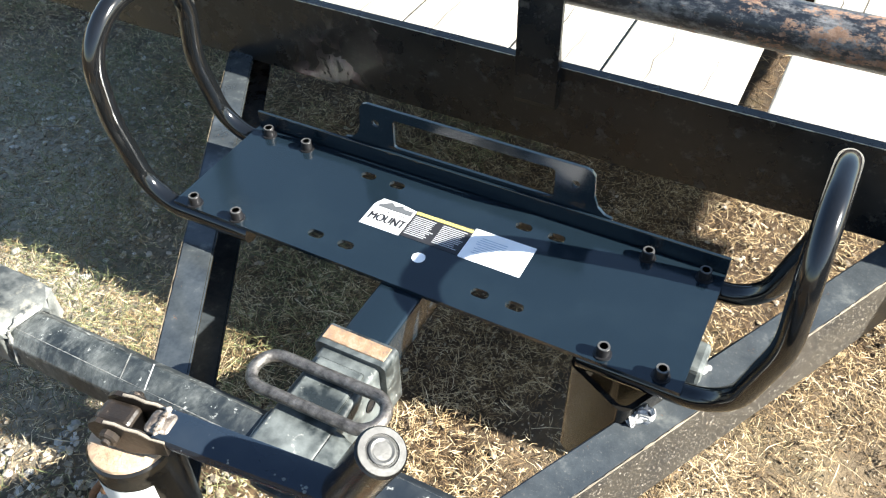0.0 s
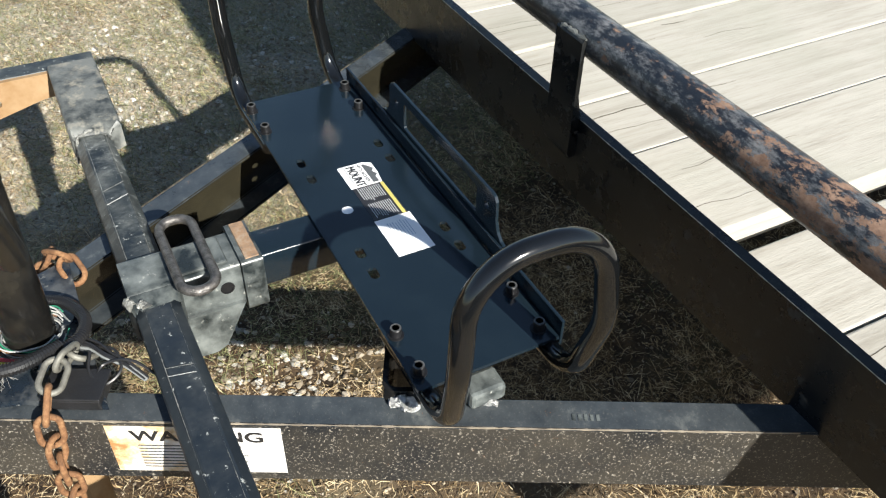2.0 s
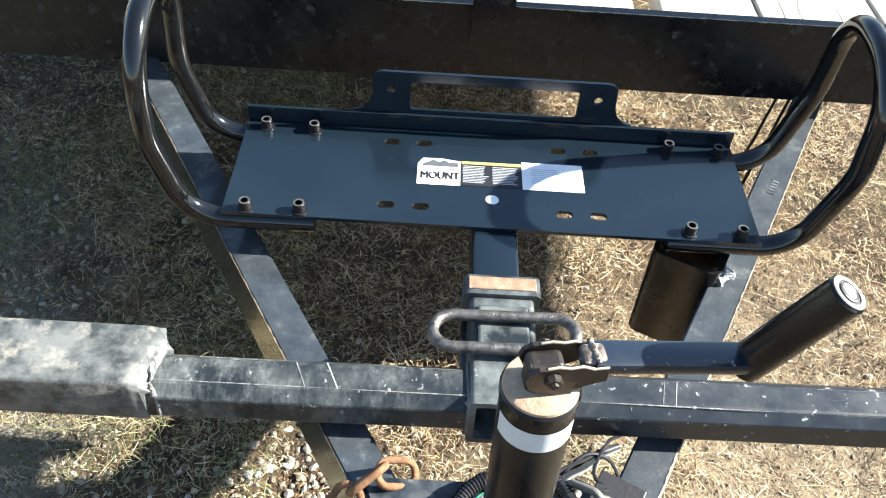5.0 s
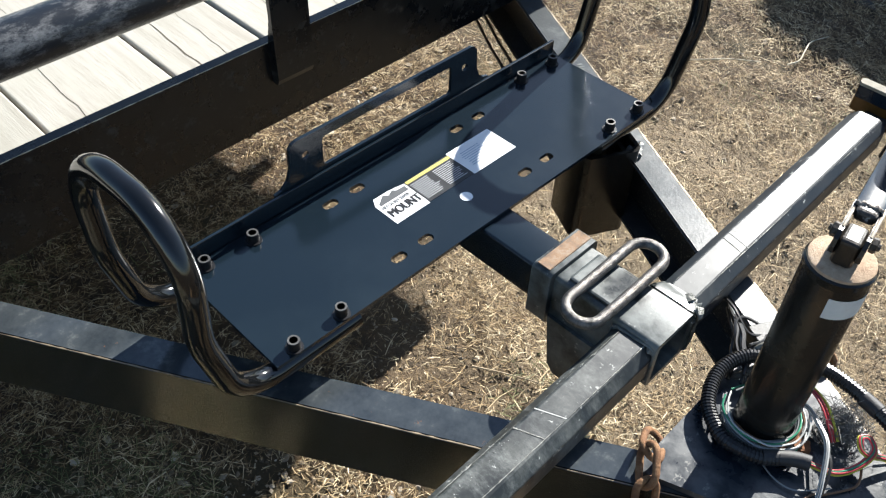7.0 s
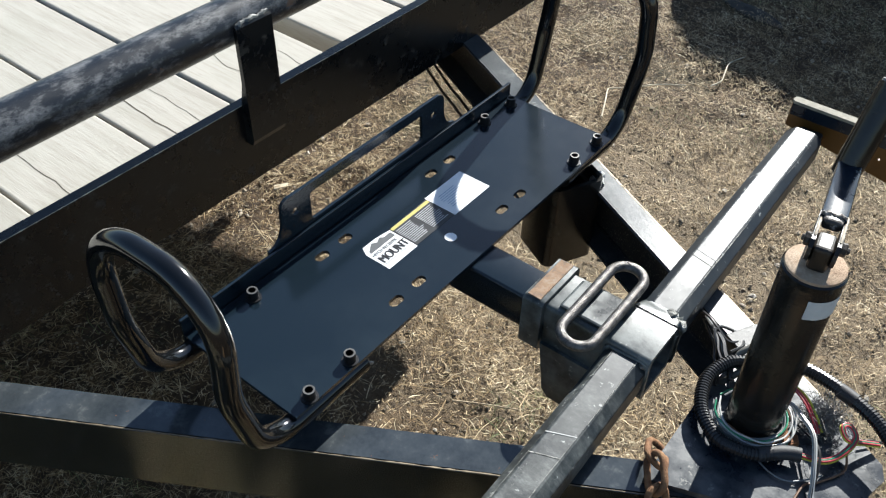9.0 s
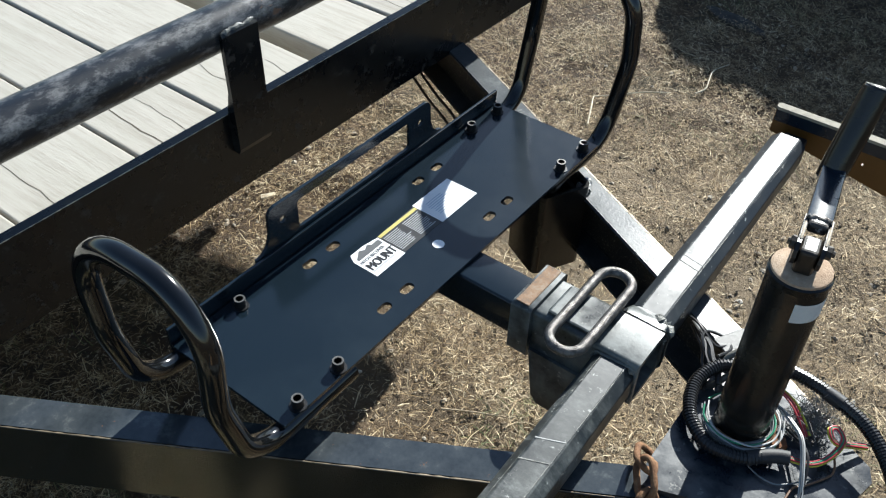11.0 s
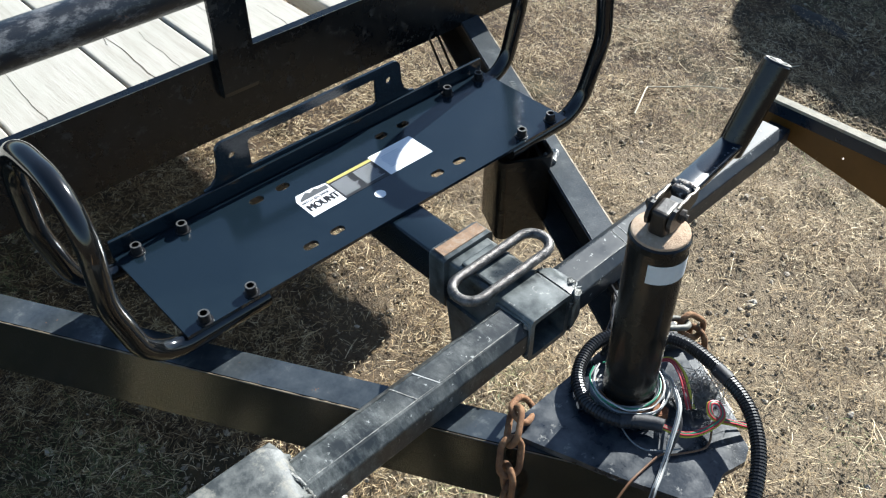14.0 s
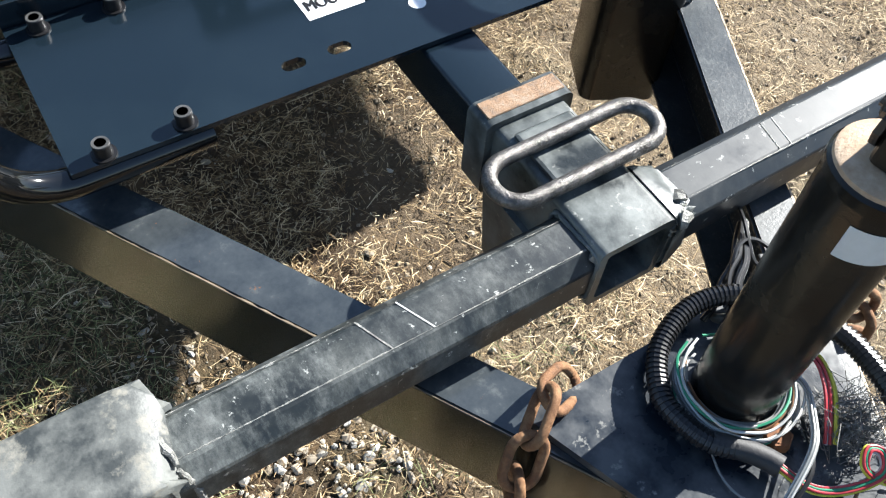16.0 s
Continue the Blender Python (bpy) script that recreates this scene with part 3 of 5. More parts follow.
def edge(x, y):
    """Fades the litter out raggedly round the yard that is seen near by."""
    d = min(2.6 - x, x + 2.7, y + 0.95, 1.35 - y) + 0.12 * noise.noise(Vector((x * 3, y * 3, 2.0)))
    return max(0.0, min(1.0, d / 0.35))


def littered(x, y):
    """Thick by the tongue, thin under the deck and where the gravel shows."""
    v = (1.0 if y < 1.0 else 0.5) * (1.0 - 0.82 * math.exp(-((x - 0.70) ** 2 / 0.09 + (y + 0.12) ** 2 / 0.20))) * edge(x, y)
    thin = noise.noise(Vector((x * 4.5, y * 4.5, 9.0))) + 0.6 * noise.noise(Vector((x * 13, y * 13, 4.0)))
    return v * (1.0 - 0.75 * min(1.0, stony(x, y))) * max(0.12, min(1.0, 0.62 + 1.1 * thin))


ground = build_ground()
blades("straw_litter", M_STRAW, "matted dry straw and dead grass on the soil", "straw", 350000, spread(-2.7, 2.6, -0.95, 1.35, littered), (0.008, 0.032), (0.00028, 0.0008), (-0.05, 0.65), 1)
blades("straw_chaff", M_STRAW, "short broken chaff of dead grass on the soil", "straw", 260000, spread(-2.7, 2.6, -0.95, 1.35, lambda x, y: 0.35 * edge(x, y) + 0.65 * littered(x, y)), (0.004, 0.014), (0.0004, 0.0009), (-0.2, 0.5), 21)
blades("long_straw", M_STRAW, "longer loose straws lying on the litter", "straw", 4000, spread(-2.1, 2.1, -0.95, 1.2), (0.03, 0.085), (0.0004, 0.0010), (0.0, 0.2), 6)
blades("straw_far", M_STRAW, "thin dry straw on the soil further off", "straw", 90000, spread(-5, 5, -3, 4, lambda x, y: 1.0 - 0.9 * (edge(x, y) if -2.7 < x < 2.6 and -0.95 < y < 1.35 else 0.0)), (0.02, 0.055), (0.0006, 0.0012), (0.0, 0.3), 2)
blades("grass_tufts", M_GRASS, "sparse short green grass among the straw", "grass", 130000, spread(-2.3, 2.3, -1.1, 1.3, grassy), (0.014, 0.050), (0.0003, 0.0007), (0.2, 1.0), 3)
pebbles("gravel", 62000, spread(-2.7, 2.1, -0.9, 1.35, stony), (0.002, 0.010), 4, M_STONE, "scattered pale angular gravel lying on the soil")
pebbles("coarse_gravel", 17000, spread(-2.3, 0.6, -0.60, 1.1, lambda x, y: max(0.0, stony(x, y) - 0.45) * (0.55 if x < -0.95 else 1.0)), (0.003, 0.0115), 14, M_PALESTONE, "patches of coarse pale grey driveway gravel")
pebbles("soil_crumbs", 95000, spread(-2.7, 2.4, -0.9, 1.35), (0.0015, 0.006), 15, M_CRUMB, "small brown crumbs of dry soil among the straw")


def flat_stone():
    bm = bmesh.new()
    bmesh.ops.create_icosphere(bm, subdivisions=3, radius=1)
    for v in bm.verts:
        k = 1 + 0.25 * noise.noise(v.co * 1.4)
        v.co = Vector((1.99, 0.25, 0.006)) + Vector((v.co.x * 0.035 + v.co.y * 0.03, v.co.y * 0.11, v.co.z * 0.016)) * k
    ob = part("flat_stone", bm, M_SLATE, None, smooth=True)
    return tagged(ob, "flat grey stone half sunk in the shaded soil", "stone")


flat_stone()


def stem(label, points, r, material):
    """A single dead stem or twig lying on the litter."""
    path = smooth_path([(x, y, relief(x, y) + z) for x, y, z in points], 5)
    ob = part("dead_stem", sweep(path, r, 6, rings=[r * (1.0 - 0.5 * i / len(path)) for i in range(len(path))]), material, None, smooth=True)
    return tagged(ob, label, "stem", "loose stems on the ground")


stem("long bent pale dead stem lying on the straw", [(1.135, 0.318, 0.030), (1.20, 0.345, 0.036), (1.250, 0.367, 0.036), (1.264, 0.364, 0.036), (1.30, 0.332, 0.036), (1.36, 0.270, 0.034), (1.416, 0.212, 0.030)], 0.0024, M_STEM)
stem("short straight dead stem among matted straw", [(0.159, 0.061, 0.022), (0.189, 0.004, 0.024), (0.220, -0.056, 0.022)], 0.0017, M_TWIG)
stem("crooked pale twig on the shaded ground", [(1.481, 0.165, 0.020), (1.513, 0.150, 0.026), (1.560, 0.160, 0.030), (1.618, 0.171, 0.028), (1.695, 0.156, 0.020)], 0.0026, M_STEM)
chip = tagged(part("wood_chip", sheet([(-0.018, -0.006), (0.016, -0.0075), (0.019, 0.003), (-0.015, 0.0065)], [], 0.004, lambda u, v, w: (0.405 + u * 0.9 + v * 0.43, 0.770 - u * 0.43 + v * 0.9, relief(0.405, 0.77) + 0.016 + w + 0.1 * v)), M_STEM), "pale flat chip of wood on the soil", "wood chip")
# unseen low slab added beyond the trailer; its shade reaches into the yard
shade_slab = part("shade_slab_east", sheet([(-2.2, 0.0), (-2.2, 1.0), (0.14, 0.99), (0.30, 0.96), (0.47, 0.925), (0.565, 0.87), (0.62, 0.80), (0.70, 0.60), (0.80, 0.30), (0.85, 0.0)], [], 0.15, lambda u, v, w: (3.10 + w, u, v)), M_SOIL)
tagged(shade_slab, "low slab added out of view to cast shade", "wall", kind="structure")


# ---- trailer ----
TOP = 0.545
trailer = thing("utility_trailer", "black steel utility trailer with a bleached plank deck and A-frame tongue", "trailer", (0, 0.277, 0.545))


def channel(a, b, height, flange, web, toward, top):
    """A C-channel whose flat web lies on the outer line a to b and whose flanges reach toward that side (+1 right of the way, -1 left)."""
    h, f, w = height, flange, web
    prof = [(0, 0), (f, 0), (f, -w), (w, -w), (w, -h + w), (f, -h + w), (f, -h), (0, -h)]
    prof = [(p * toward, q) for p, q in prof]
    bm = extrude(prof, (*a, top), (*b, top))
    bmesh.ops.bevel(bm, geom=[e for e in bm.edges if len(e.link_faces) == 2 and e.calc_face_angle() > 1.2 and (e.verts[0].co - e.verts[1].co).length > 0.3], offset=0.002, segments=2, affect="EDGES")
    return bm


def right_x(y):
    return 0.243 + 0.525 * (y + 0.209)


def left_x(y):
    return -0.204 - 0.593 * (y + 0.253)


part("tongue_channel", channel((right_x(-0.53), -0.53), (right_x(0.9), 0.9), 0.1016, 0.0402, 0.006, -1, TOP), M_FRAME, trailer, "dusty black steel channel with chipped paint")
part("tongue_channel", channel((left_x(-0.53), -0.53), (left_x(0.9), 0.9), 0.1016, 0.0402, 0.006, 1, TOP), M_GLOSSFRAME, trailer, "glossy black steel channel, dust and sky sheen coloured on top")
angle = [(0, 0), (0.006, 0), (0.006, -0.121), (0.045, -0.121), (0.045, -0.127), (0, -0.127)]
beam = [(0, 0), (0.015, 0), (0.015, -0.006), (0.006, -0.008), (0.006, -0.118), (0.045, -0.118), (0.045, -0.124), (0, -0.124)]
part("front_angle", extrude([(-p, q) for p, q in beam], (-1.12, 0.288, 0.663), (1.05, 0.288, 0.663)), M_FRONT, trailer, "black steel front beam of the deck")


def broken_strip(start, stop, across, down, seed, width, gaps, step=0.006):
    """A ragged line of bare steel along an arris, a hair where the paint has held."""
    rnd_ = random.Random(seed)
    start, stop, across, down = (Vector(v) for v in (start, stop, across, down))
    n = int((stop - start).length / step)
    bm, prev = bmesh.new(), None
    for i in range(n + 1):
        p = start.lerp(stop, i / n)
        w = rnd_.uniform(*width) * max(0.0, min(1.0, 1.2 + gaps + 2.2 * noise.noise(p * 9 + Vector((seed, 0, 0)))))
        w = max(w, 0.00006)
        out = (-across - down).normalized() * 0.0004
        row = [bm.verts.new(p + out + across * w), bm.verts.new(p + out), bm.verts.new(p + out + down * w)]
        if prev:
            bm.faces.new((prev[0], row[0], row[1], prev[1]))
            bm.faces.new((prev[1], row[1], row[2], prev[2]))
        prev = row
    bmesh.ops.recalc_face_normals(bm, faces=bm.faces[:])
    return bm


part("worn_edge", broken_strip((-1.12, 0.288, 0.663), (1.05, 0.288, 0.663), (0, 1, 0), (0, 0, -1), 3, (0.0003, 0.0011), 0.3), M_LIP, trailer, "worn top edge")
part("side_angle", extrude(angle, (-1.12, 0.304, 0.663), (-1.12, 3.2, 0.663)), M_FRONT, trailer)
part("side_angle", extrude([(-p, q) for p, q in angle], (1.05, 0.304, 0.663), (1.05, 3.2, 0.663)), M_FRONT, trailer)
part("crossmember", box(-1.11, 1.04, 0.86, 0.90, 0.48, 0.545, 0.003), M_FRONT, trailer)
part("crossmember", box(-1.11, 1.04, 1.9, 1.94, 0.48, 0.545, 0.003), M_FRONT, trailer)
part("rail_post", sheet([(0.2735, 0.612), (0.2770, 0.604), (0.2876, 0.604), (0.2876, 0.664), (0.2797, 0.700), (0.2797, 0.778), (0.2760, 0.781), (0.2735, 0.777)], [], 0.058, lambda u, v, w: (w - 0.028, u, v)), M_FRONT, trailer, "flat black upright welded to the front beam")
pipe = part("rail_pipe", sweep([(-1.12, 0.3085, 0.7715), (-0.4, 0.3085, 0.7715), (0.4, 0.3085, 0.7715), (1.05, 0.3085, 0.7715)], 0.0288, 28), M_PIPE, trailer, "black front rail pipe with flaking rust", smooth=True)
part("weld_bead", bead((-0.024, 0.2785, 0.7800), (0.028, 0.2785, 0.7800), 0.0034, 3), M_HITCH2, pipe, smooth=True)


def fillet_weld(a, b, r, seed, parent=None):
    return part("weld_bead", bead(a, b, r, seed), M_WELD, parent or trailer, "bright lumpy weld bead", smooth=True)


part("worn_edge", broken_strip((right_x(-0.52), -0.52, TOP), (right_x(0.27), 0.27, TOP), (-0.885, 0.465, 0), (0, 0, -1), 17, (0.0005, 0.0019), 0.5), M_EDGE, trailer, "bare steel edge")
part("worn_edge", broken_strip((left_x(-0.52), -0.52, TOP), (left_x(0.27), 0.27, TOP), (0.86, 0.51, 0), (0, 0, -1), 29, (0.0004, 0.0015), 0.2), M_EDGEDULL, trailer, "bare brown edge")

# stake pocket inside the right-hand tongue channel, with its welds and a small clip
PX, PY = 0.243, -0.055
pocket = part("stake_pocket", extrude(rounded(0.082, 0.082, 0.012), (PX, PY, 0.425), (PX, PY, 0.566), up=(right_x(1) - right_x(0), 1, 0), hole=rounded(0.070, 0.070, 0.008)), M_JACK, trailer, "short open black square tube", smooth=True)
fillet_weld((0.262, -0.100, 0.548), (0.283, -0.082, 0.548), 0.0085, 5, pocket)
fillet_weld((0.270, -0.094, 0.556), (0.280, -0.090, 0.549), 0.0075, 6, pocket)
fillet_weld((0.300, -0.020, 0.548), (0.318, 0.000, 0.548), 0.005, 7, pocket)
part("clip", box(0.282, 0.314, -0.030, 0.014, 0.5455, 0.569, 0.005), M_RECV, trailer, "grey steel block on the channel")

# jack plate and coupler nose
nose = [(-0.118, -0.374), (0.140, -0.374), (0.094, -0.452), (0.078, -0.499), (0.047, -0.556), (0.030, -0.563), (0.003, -0.556), (-0.028, -0.563), (-0.050, -0.545), (-0.075, -0.490)]
part("jack_plate", sheet(nose, [], 0.008, lambda u, v, w: (u, v, TOP + 0.001 + w)), M_JACKPLATE, trailer, "dusty blue-black jack plate on the tongue")
part("coupler", turned([(0.030, 0), (0.044, 0.004), (0.046, 0.07), (0.040, 0.14), (0.026, 0.16), (0.0, 0.162)], (0.012, -0.63, 0.52), (0.012, -0.80, 0.52), 20), M_FRAME, trailer, smooth=True)


def face_place(y, z, out=0.0):
    """A point on the outer face of the right-hand channel."""
    n = Vector((1, -0.525, 0)).normalized()
    return Vector((right_x(y), y, z)) + n * out


# warning label on the outer face
ya, yb = -0.384, -0.2185
d = Vector((0.525, 1, 0)).normalized()
o = face_place(ya, TOP - 0.086)


def on_face(u, v, w):
    return o + d * u + Vector((0, 0, v)) + Vector((1, -0.525, 0)).normalized() * (w + 0.0006)


lw = (yb - ya) / d.y
warn = part("warning_label", sheet([(0, 0), (lw, 0), (lw, 0.080), (0, 0.080)], [], 0.0006, on_face), M_WARN, trailer, "rust-stained white warning label")
nrm = Vector((1, -0.525, 0)).normalized()
face_m = Matrix(((d.x, 0, nrm.x, 0), (d.y, 0, nrm.y, 0), (0, 1, 0, 0), (0, 0, 0, 1)))
writing("lettering", "WARNING", 0.030, M_LABELBLACK, warn, Matrix.Translation(on_face(0.025, 0.056, 0.0008)) @ face_m @ Matrix.Diagonal((0.98, 0.8, 1, 1)), 0.0007)
rnd = random.Random(8)
part("fine_print", bars([(0.03, lw - 0.035 - rnd.uniform(0, 0.05), 0.008 + 0.0055 * i, 0.0098 + 0.0055 * i) for i in range(8)], lambda u, v, w: on_face(u, v, w + 0.0008)), M_FADED, warn)
part("stamped_number", bars([(0.0065 * i, 0.0065 * i + 0.0035, 0, 0.008) for i in range(5)], lambda u, v, w: Vector((0.372, 0.062, TOP + 0.0004)) + d * u + Vector((-d.y, d.x, 0)) * v + Vector((0, 0, w))), M_RECV, trailer)

# weathered boards laid front to back; between two of them a wide gap
edges = [-1.09, -0.935, -0.79, -0.61, -0.452, -0.287, -0.103, 0.041, 0.234, 0.273, 0.432, 0.625, 0.77, 0.90, 1.03]
rnd = random.Random(11)
for x0, x1 in zip(edges, edges[1:]):
    if x1 - x0 < 0.05:
        continue
    g = rnd.uniform(0.0014, 0.0026)
    z = 0.587 + rnd.uniform(-0.0026, 0.0026)
    board = part("plank", box(x0 + g, x1 - g, 0.306 + rnd.uniform(0, 0.004), 3.15, z - 0.038, z, 0.0036, 3), M_WOOD, trailer)
    for _ in range(3 if abs(x0) < 0.7 else 1):
        # drying checks: narrow dark splits along the grain
        cx, cy, ln = rnd.uniform(x0 + 0.02, x1 - 0.02), rnd.choice((0.33, rnd.uniform(0.34, 0.9))), rnd.uniform(0.05, 0.34)
        wide = rnd.choice((0.0003, 0.0005, 0.0010))
        bm, prev = bmesh.new(), None
        for i in range(15):
            t = i / 14
            w = wide * math.sin(math.pi * min(1, t + 0.12)) * (1 + 0.5 * noise.noise(Vector((t * 14, cx * 90, 5.0)))) + 0.0002
            x = cx + 0.007 * noise.noise(Vector((t * ln * 22, cx * 60, 2.0))) + 0.012 * (t - 0.5) * rnd.uniform(0.6, 1.0)
            row = [bm.verts.new((x - w, cy + ln * t, z + 0.0003)), bm.verts.new((x + w, cy + ln * t, z + 0.0003))]
            if prev:
                bm.faces.new((prev[0], prev[1], row[1], row[0]))
            prev = row
        part("check", bm, M_CHECK, board)

# ---- winch mount ----
ZP = 0.600
mount = thing("winch_mount", "black powder-coated receiver winch mount with two carrying handles", "winch mount", (0.003, -0.03, 0.56))


def slot(x, y, w=0.020, h=0.0115):
    return [(x + p, y + q) for p, q in rounded(w, h, h / 2 - 0.0002, 5)]


holes = [slot(sx * x, sy * 0.0572) for sx in (-1, 1) for x in (0.0822, 0.1218) for sy in (-1, 1)]
outline = [(-0.303, -0.084), (0.303, -0.088), (0.303, 0.083), (-0.303, 0.083)]
plate = part("plate", sheet(outline, holes, 0.0045, lambda u, v, w: (u, v, ZP - 0.0045 + w)), M_PLATE, mount, "flat black plate with slotted bolt holes")
for v in (0.083,):
    part("rear_angle", box(-0.303, 0.303, 0.0845, 0.0885, 0.570, 0.6215, 0.0008), M_PLATE, mount)
fair = [(-0.172, 0.570), (0.172, 0.570), (0.172, 0.622), (0.163, 0.624), (0.154, 0.632), (0.149, 0.645), (0.1475, 0.672), (0.143, 0.678), (0.137, 0.680),
        (-0.137, 0.680), (-0.143, 0.678), (-0.1475, 0.672), (-0.149, 0.645), (-0.154, 0.632), (-0.163, 0.624), (-0.172, 0.622)]
window = [(p, 0.647 + q) for p, q in rounded(0.205, 0.040, 0.005)]
part("fairlead_plate", sheet(fair, [window, [(0.1265 + p, 0.655 + q) for p, q in rounded(0.010, 0.010, 0.0048)], [(-0.1265 + p, 0.655 + q) for p, q in rounded(0.010, 0.010, 0.0048)]], 0.004, lambda u, v, w: (u, 0.0887 + w, v)), M_PLATE, mount, "upright slotted fairlead plate")
part("shank", extrude(rounded(0.0508, 0.0508, 0.004), (0.003, 0.080, 0.5690), (0.003, -0.235, 0.5690), hole=rounded(0.040, 0.040, 0.003)), M_PLATE, mount, "square receiver shank", smooth=True)

def handle(sx, base, xa, xb, ym, zm, yt, xt, zt, radii):
    """A tube under the plate, out and up at the front, over, and down and in at the rear."""
    pts = [(0.200, -base[0], base[1]), (xa[0], -base[0], base[1]), (xb[0], -ym[0], zm), (xt[0], -yt[0], zt), (xt[1], yt[1], zt), (xb[1], ym[1], zm), (xa[1], base[0], base[1]), (0.200, base[0], base[1])]
    path = fillet([(sx * x, y, z) for x, y, z in pts], [radii[0], radii[1], radii[2], radii[2], radii[1], radii[0]], 10)
    part("handle", sweep(path, 0.0117, 22), M_TUBE, mount, "bent glossy black tube handle", smooth=True)


handle(1, (0.0740, 0.5838), (0.345, 0.343), (0.373, 0.375), (0.082, 0.0755), 0.698, (0.0746, 0.0594), (0.3666, 0.3707), 0.8160, (0.0538, 0.125, 0.0640))
handle(-1, (0.0760, 0.5838), (0.3426, 0.3477), (0.3682, 0.3713), (0.0817, 0.0655), 0.694, (0.0860, 0.0770), (0.3607, 0.3666), 0.8170, (0.0580, 0.125, 0.0660))


def cap_screw(x, y):
    """A socket cap screw standing on the plate: knurled head, bright worn rim, hexagonal socket, washer."""
    head = turned([(0.0092, 0), (0.0092, 0.0014), (0.0066, 0.0015), (0.0066, 0.0115), (0.0060, 0.0122), (0.0042, 0.0122), (0.0040, 0.0070), (0.0, 0.0070)], (x, y, ZP), (x, y, ZP + 1), 18)
    b = part("bolt", head, M_BOLT, mount, "black socket cap screw", smooth=True)
    part("rim", turned([(0.0062, 0.0119), (0.0062, 0.0124), (0.0042, 0.0124), (0.0042, 0.0119)], (x, y, ZP), (x, y, ZP + 1), 18), M_BOLTTOP, b)


for x, y in ((-0.277, -0.0765), (-0.217, -0.0755), (0.223, -0.0757), (0.281, -0.0765), (-0.278, 0.0715), (-0.219, 0.069), (0.221, 0.071), (0.283, 0.0690)):
    cap_screw(x, y)

# stickers on the plate
def on_plate(u, v, w):
    return Vector((u, v, ZP + 0.0002 + w))


tag = part("brand_sticker", sheet([(-0.0885, -0.0185), (-0.0375, -0.0185), (-0.0375, 0.0255), (-0.060, 0.0290), (-0.0825, 0.0290), (-0.0885, 0.018)], [], 0.0003, on_plate), M_WHITE, mount, "white sticker lettered in black")
part("printed_logo", sheet([(-0.083, 0.0145), (-0.040, 0.0145), (-0.040, 0.0225), (-0.052, 0.0225), (-0.056, 0.0265), (-0.064, 0.0225), (-0.070, 0.0268), (-0.083, 0.0180)], [], 0.0002, lambda u, v, w: on_plate(u, v, w + 0.0004)), M_FADED, tag)
for k in range(4):
    # heavy strokes: the word laid down four times, each a hair further on
    writing("lettering", "MOUNT", 0.0175, M_LABELBLACK, tag, pose(-0.0856 + 0.0004 * k, -0.0080 + 0.0002 * (k % 2), ZP + 0.0006 + 0.00008 * k) @ Matrix.Diagonal((0.72, 1, 1, 1)))
for k in range(2):
    writing("lettering", "HITCH RECEIVER", 0.0066, M_FADED, tag, pose(-0.0855 + 0.0002 * k, 0.0076, ZP + 0.0006 + 0.00008 * k) @ Matrix.Diagonal((0.82, 1, 1, 1)))
part("fine_print", bars([(-0.0850, -0.048, -0.0115, -0.0090), (-0.0850, -0.056, -0.0150, -0.0138)], lambda u, v, w: on_plate(u, v, w + 0.0004)), M_GREYTEXT, tag)
note = part("warning_sticker", sheet([(-0.0370, -0.0170), (0.0360, -0.0170), (0.0360, 0.0285), (-0.0370, 0.0265)], [], 0.00025, on_plate), M_LABELBLACK, mount, "black instruction sticker with a yellow band")
part("yellow_band", bars([(-0.0360, 0.0352, 0.0215, 0.0262)], lambda u, v, w: on_plate(u, v, w + 0.0003)), M_YELLOW, note)
rnd = random.Random(5)
lines = []
for col in (-0.0345, 0.0010):
    for i in range(11):
        lines.append((col, col + 0.031 - rnd.uniform(0, 0.007), 0.0172 - 0.0029 * i, 0.0182 - 0.0029 * i))
part("fine_print", bars(lines, lambda u, v, w: on_plate(u, v, w + 0.0003)), M_GREYTEXT, note)
card = part("paper_sticker", sheet([(0.0362, -0.0185), (0.1095, -0.0185), (0.1095, 0.0305), (0.0362, 0.0305)], [], 0.0003, on_plate), M_WHITE, mount, "plain white sticker with small print")
part("fine_print", bars([(0.046 + rnd.uniform(0, 0.004), 0.078 + rnd.uniform(0, 0.014), 0.018 - 0.0035 * i, 0.0189 - 0.0035 * i) for i in range(8)], lambda u, v, w: on_plate(u, v, w + 0.0004)), M_BLUETEXT, card)
part("dot_sticker", sheet([(0.0000 + p, -0.0395 + q) for p, q in rounded(0.015, 0.015, 0.0073, 6)], [], 0.0003, on_plate), M_WHITE, mount, "round white sticker")


# ---- receiver hitch lying across the tongue ----
hitch = thing("receiver_hitch", "scuffed black vehicle receiver hitch laid across the trailer tongue", "hitch", (0.008, -0.295, TOP))
HY, HZ = -0.295, 0.5715


def eased(w, c, e=0.0013):
    """A square of width w with broad corner flats of leg c, their arrises eased; anticlockwise."""
    h = w / 2
    raw = [(h, h - c), (h - c, h), (-h + c, h), (-h, h - c), (-h, -h + c), (-h + c, -h), (h - c, -h), (h, -h + c)]
    out = []
    for i, q in enumerate(raw):
        q, a, b = (Vector(v) for v in (q, raw[i - 1], raw[(i + 1) % 8]))
        out += [tuple(q + (a - q).normalized() * e), tuple(q + (b - q).normalized() * e)]
    return out


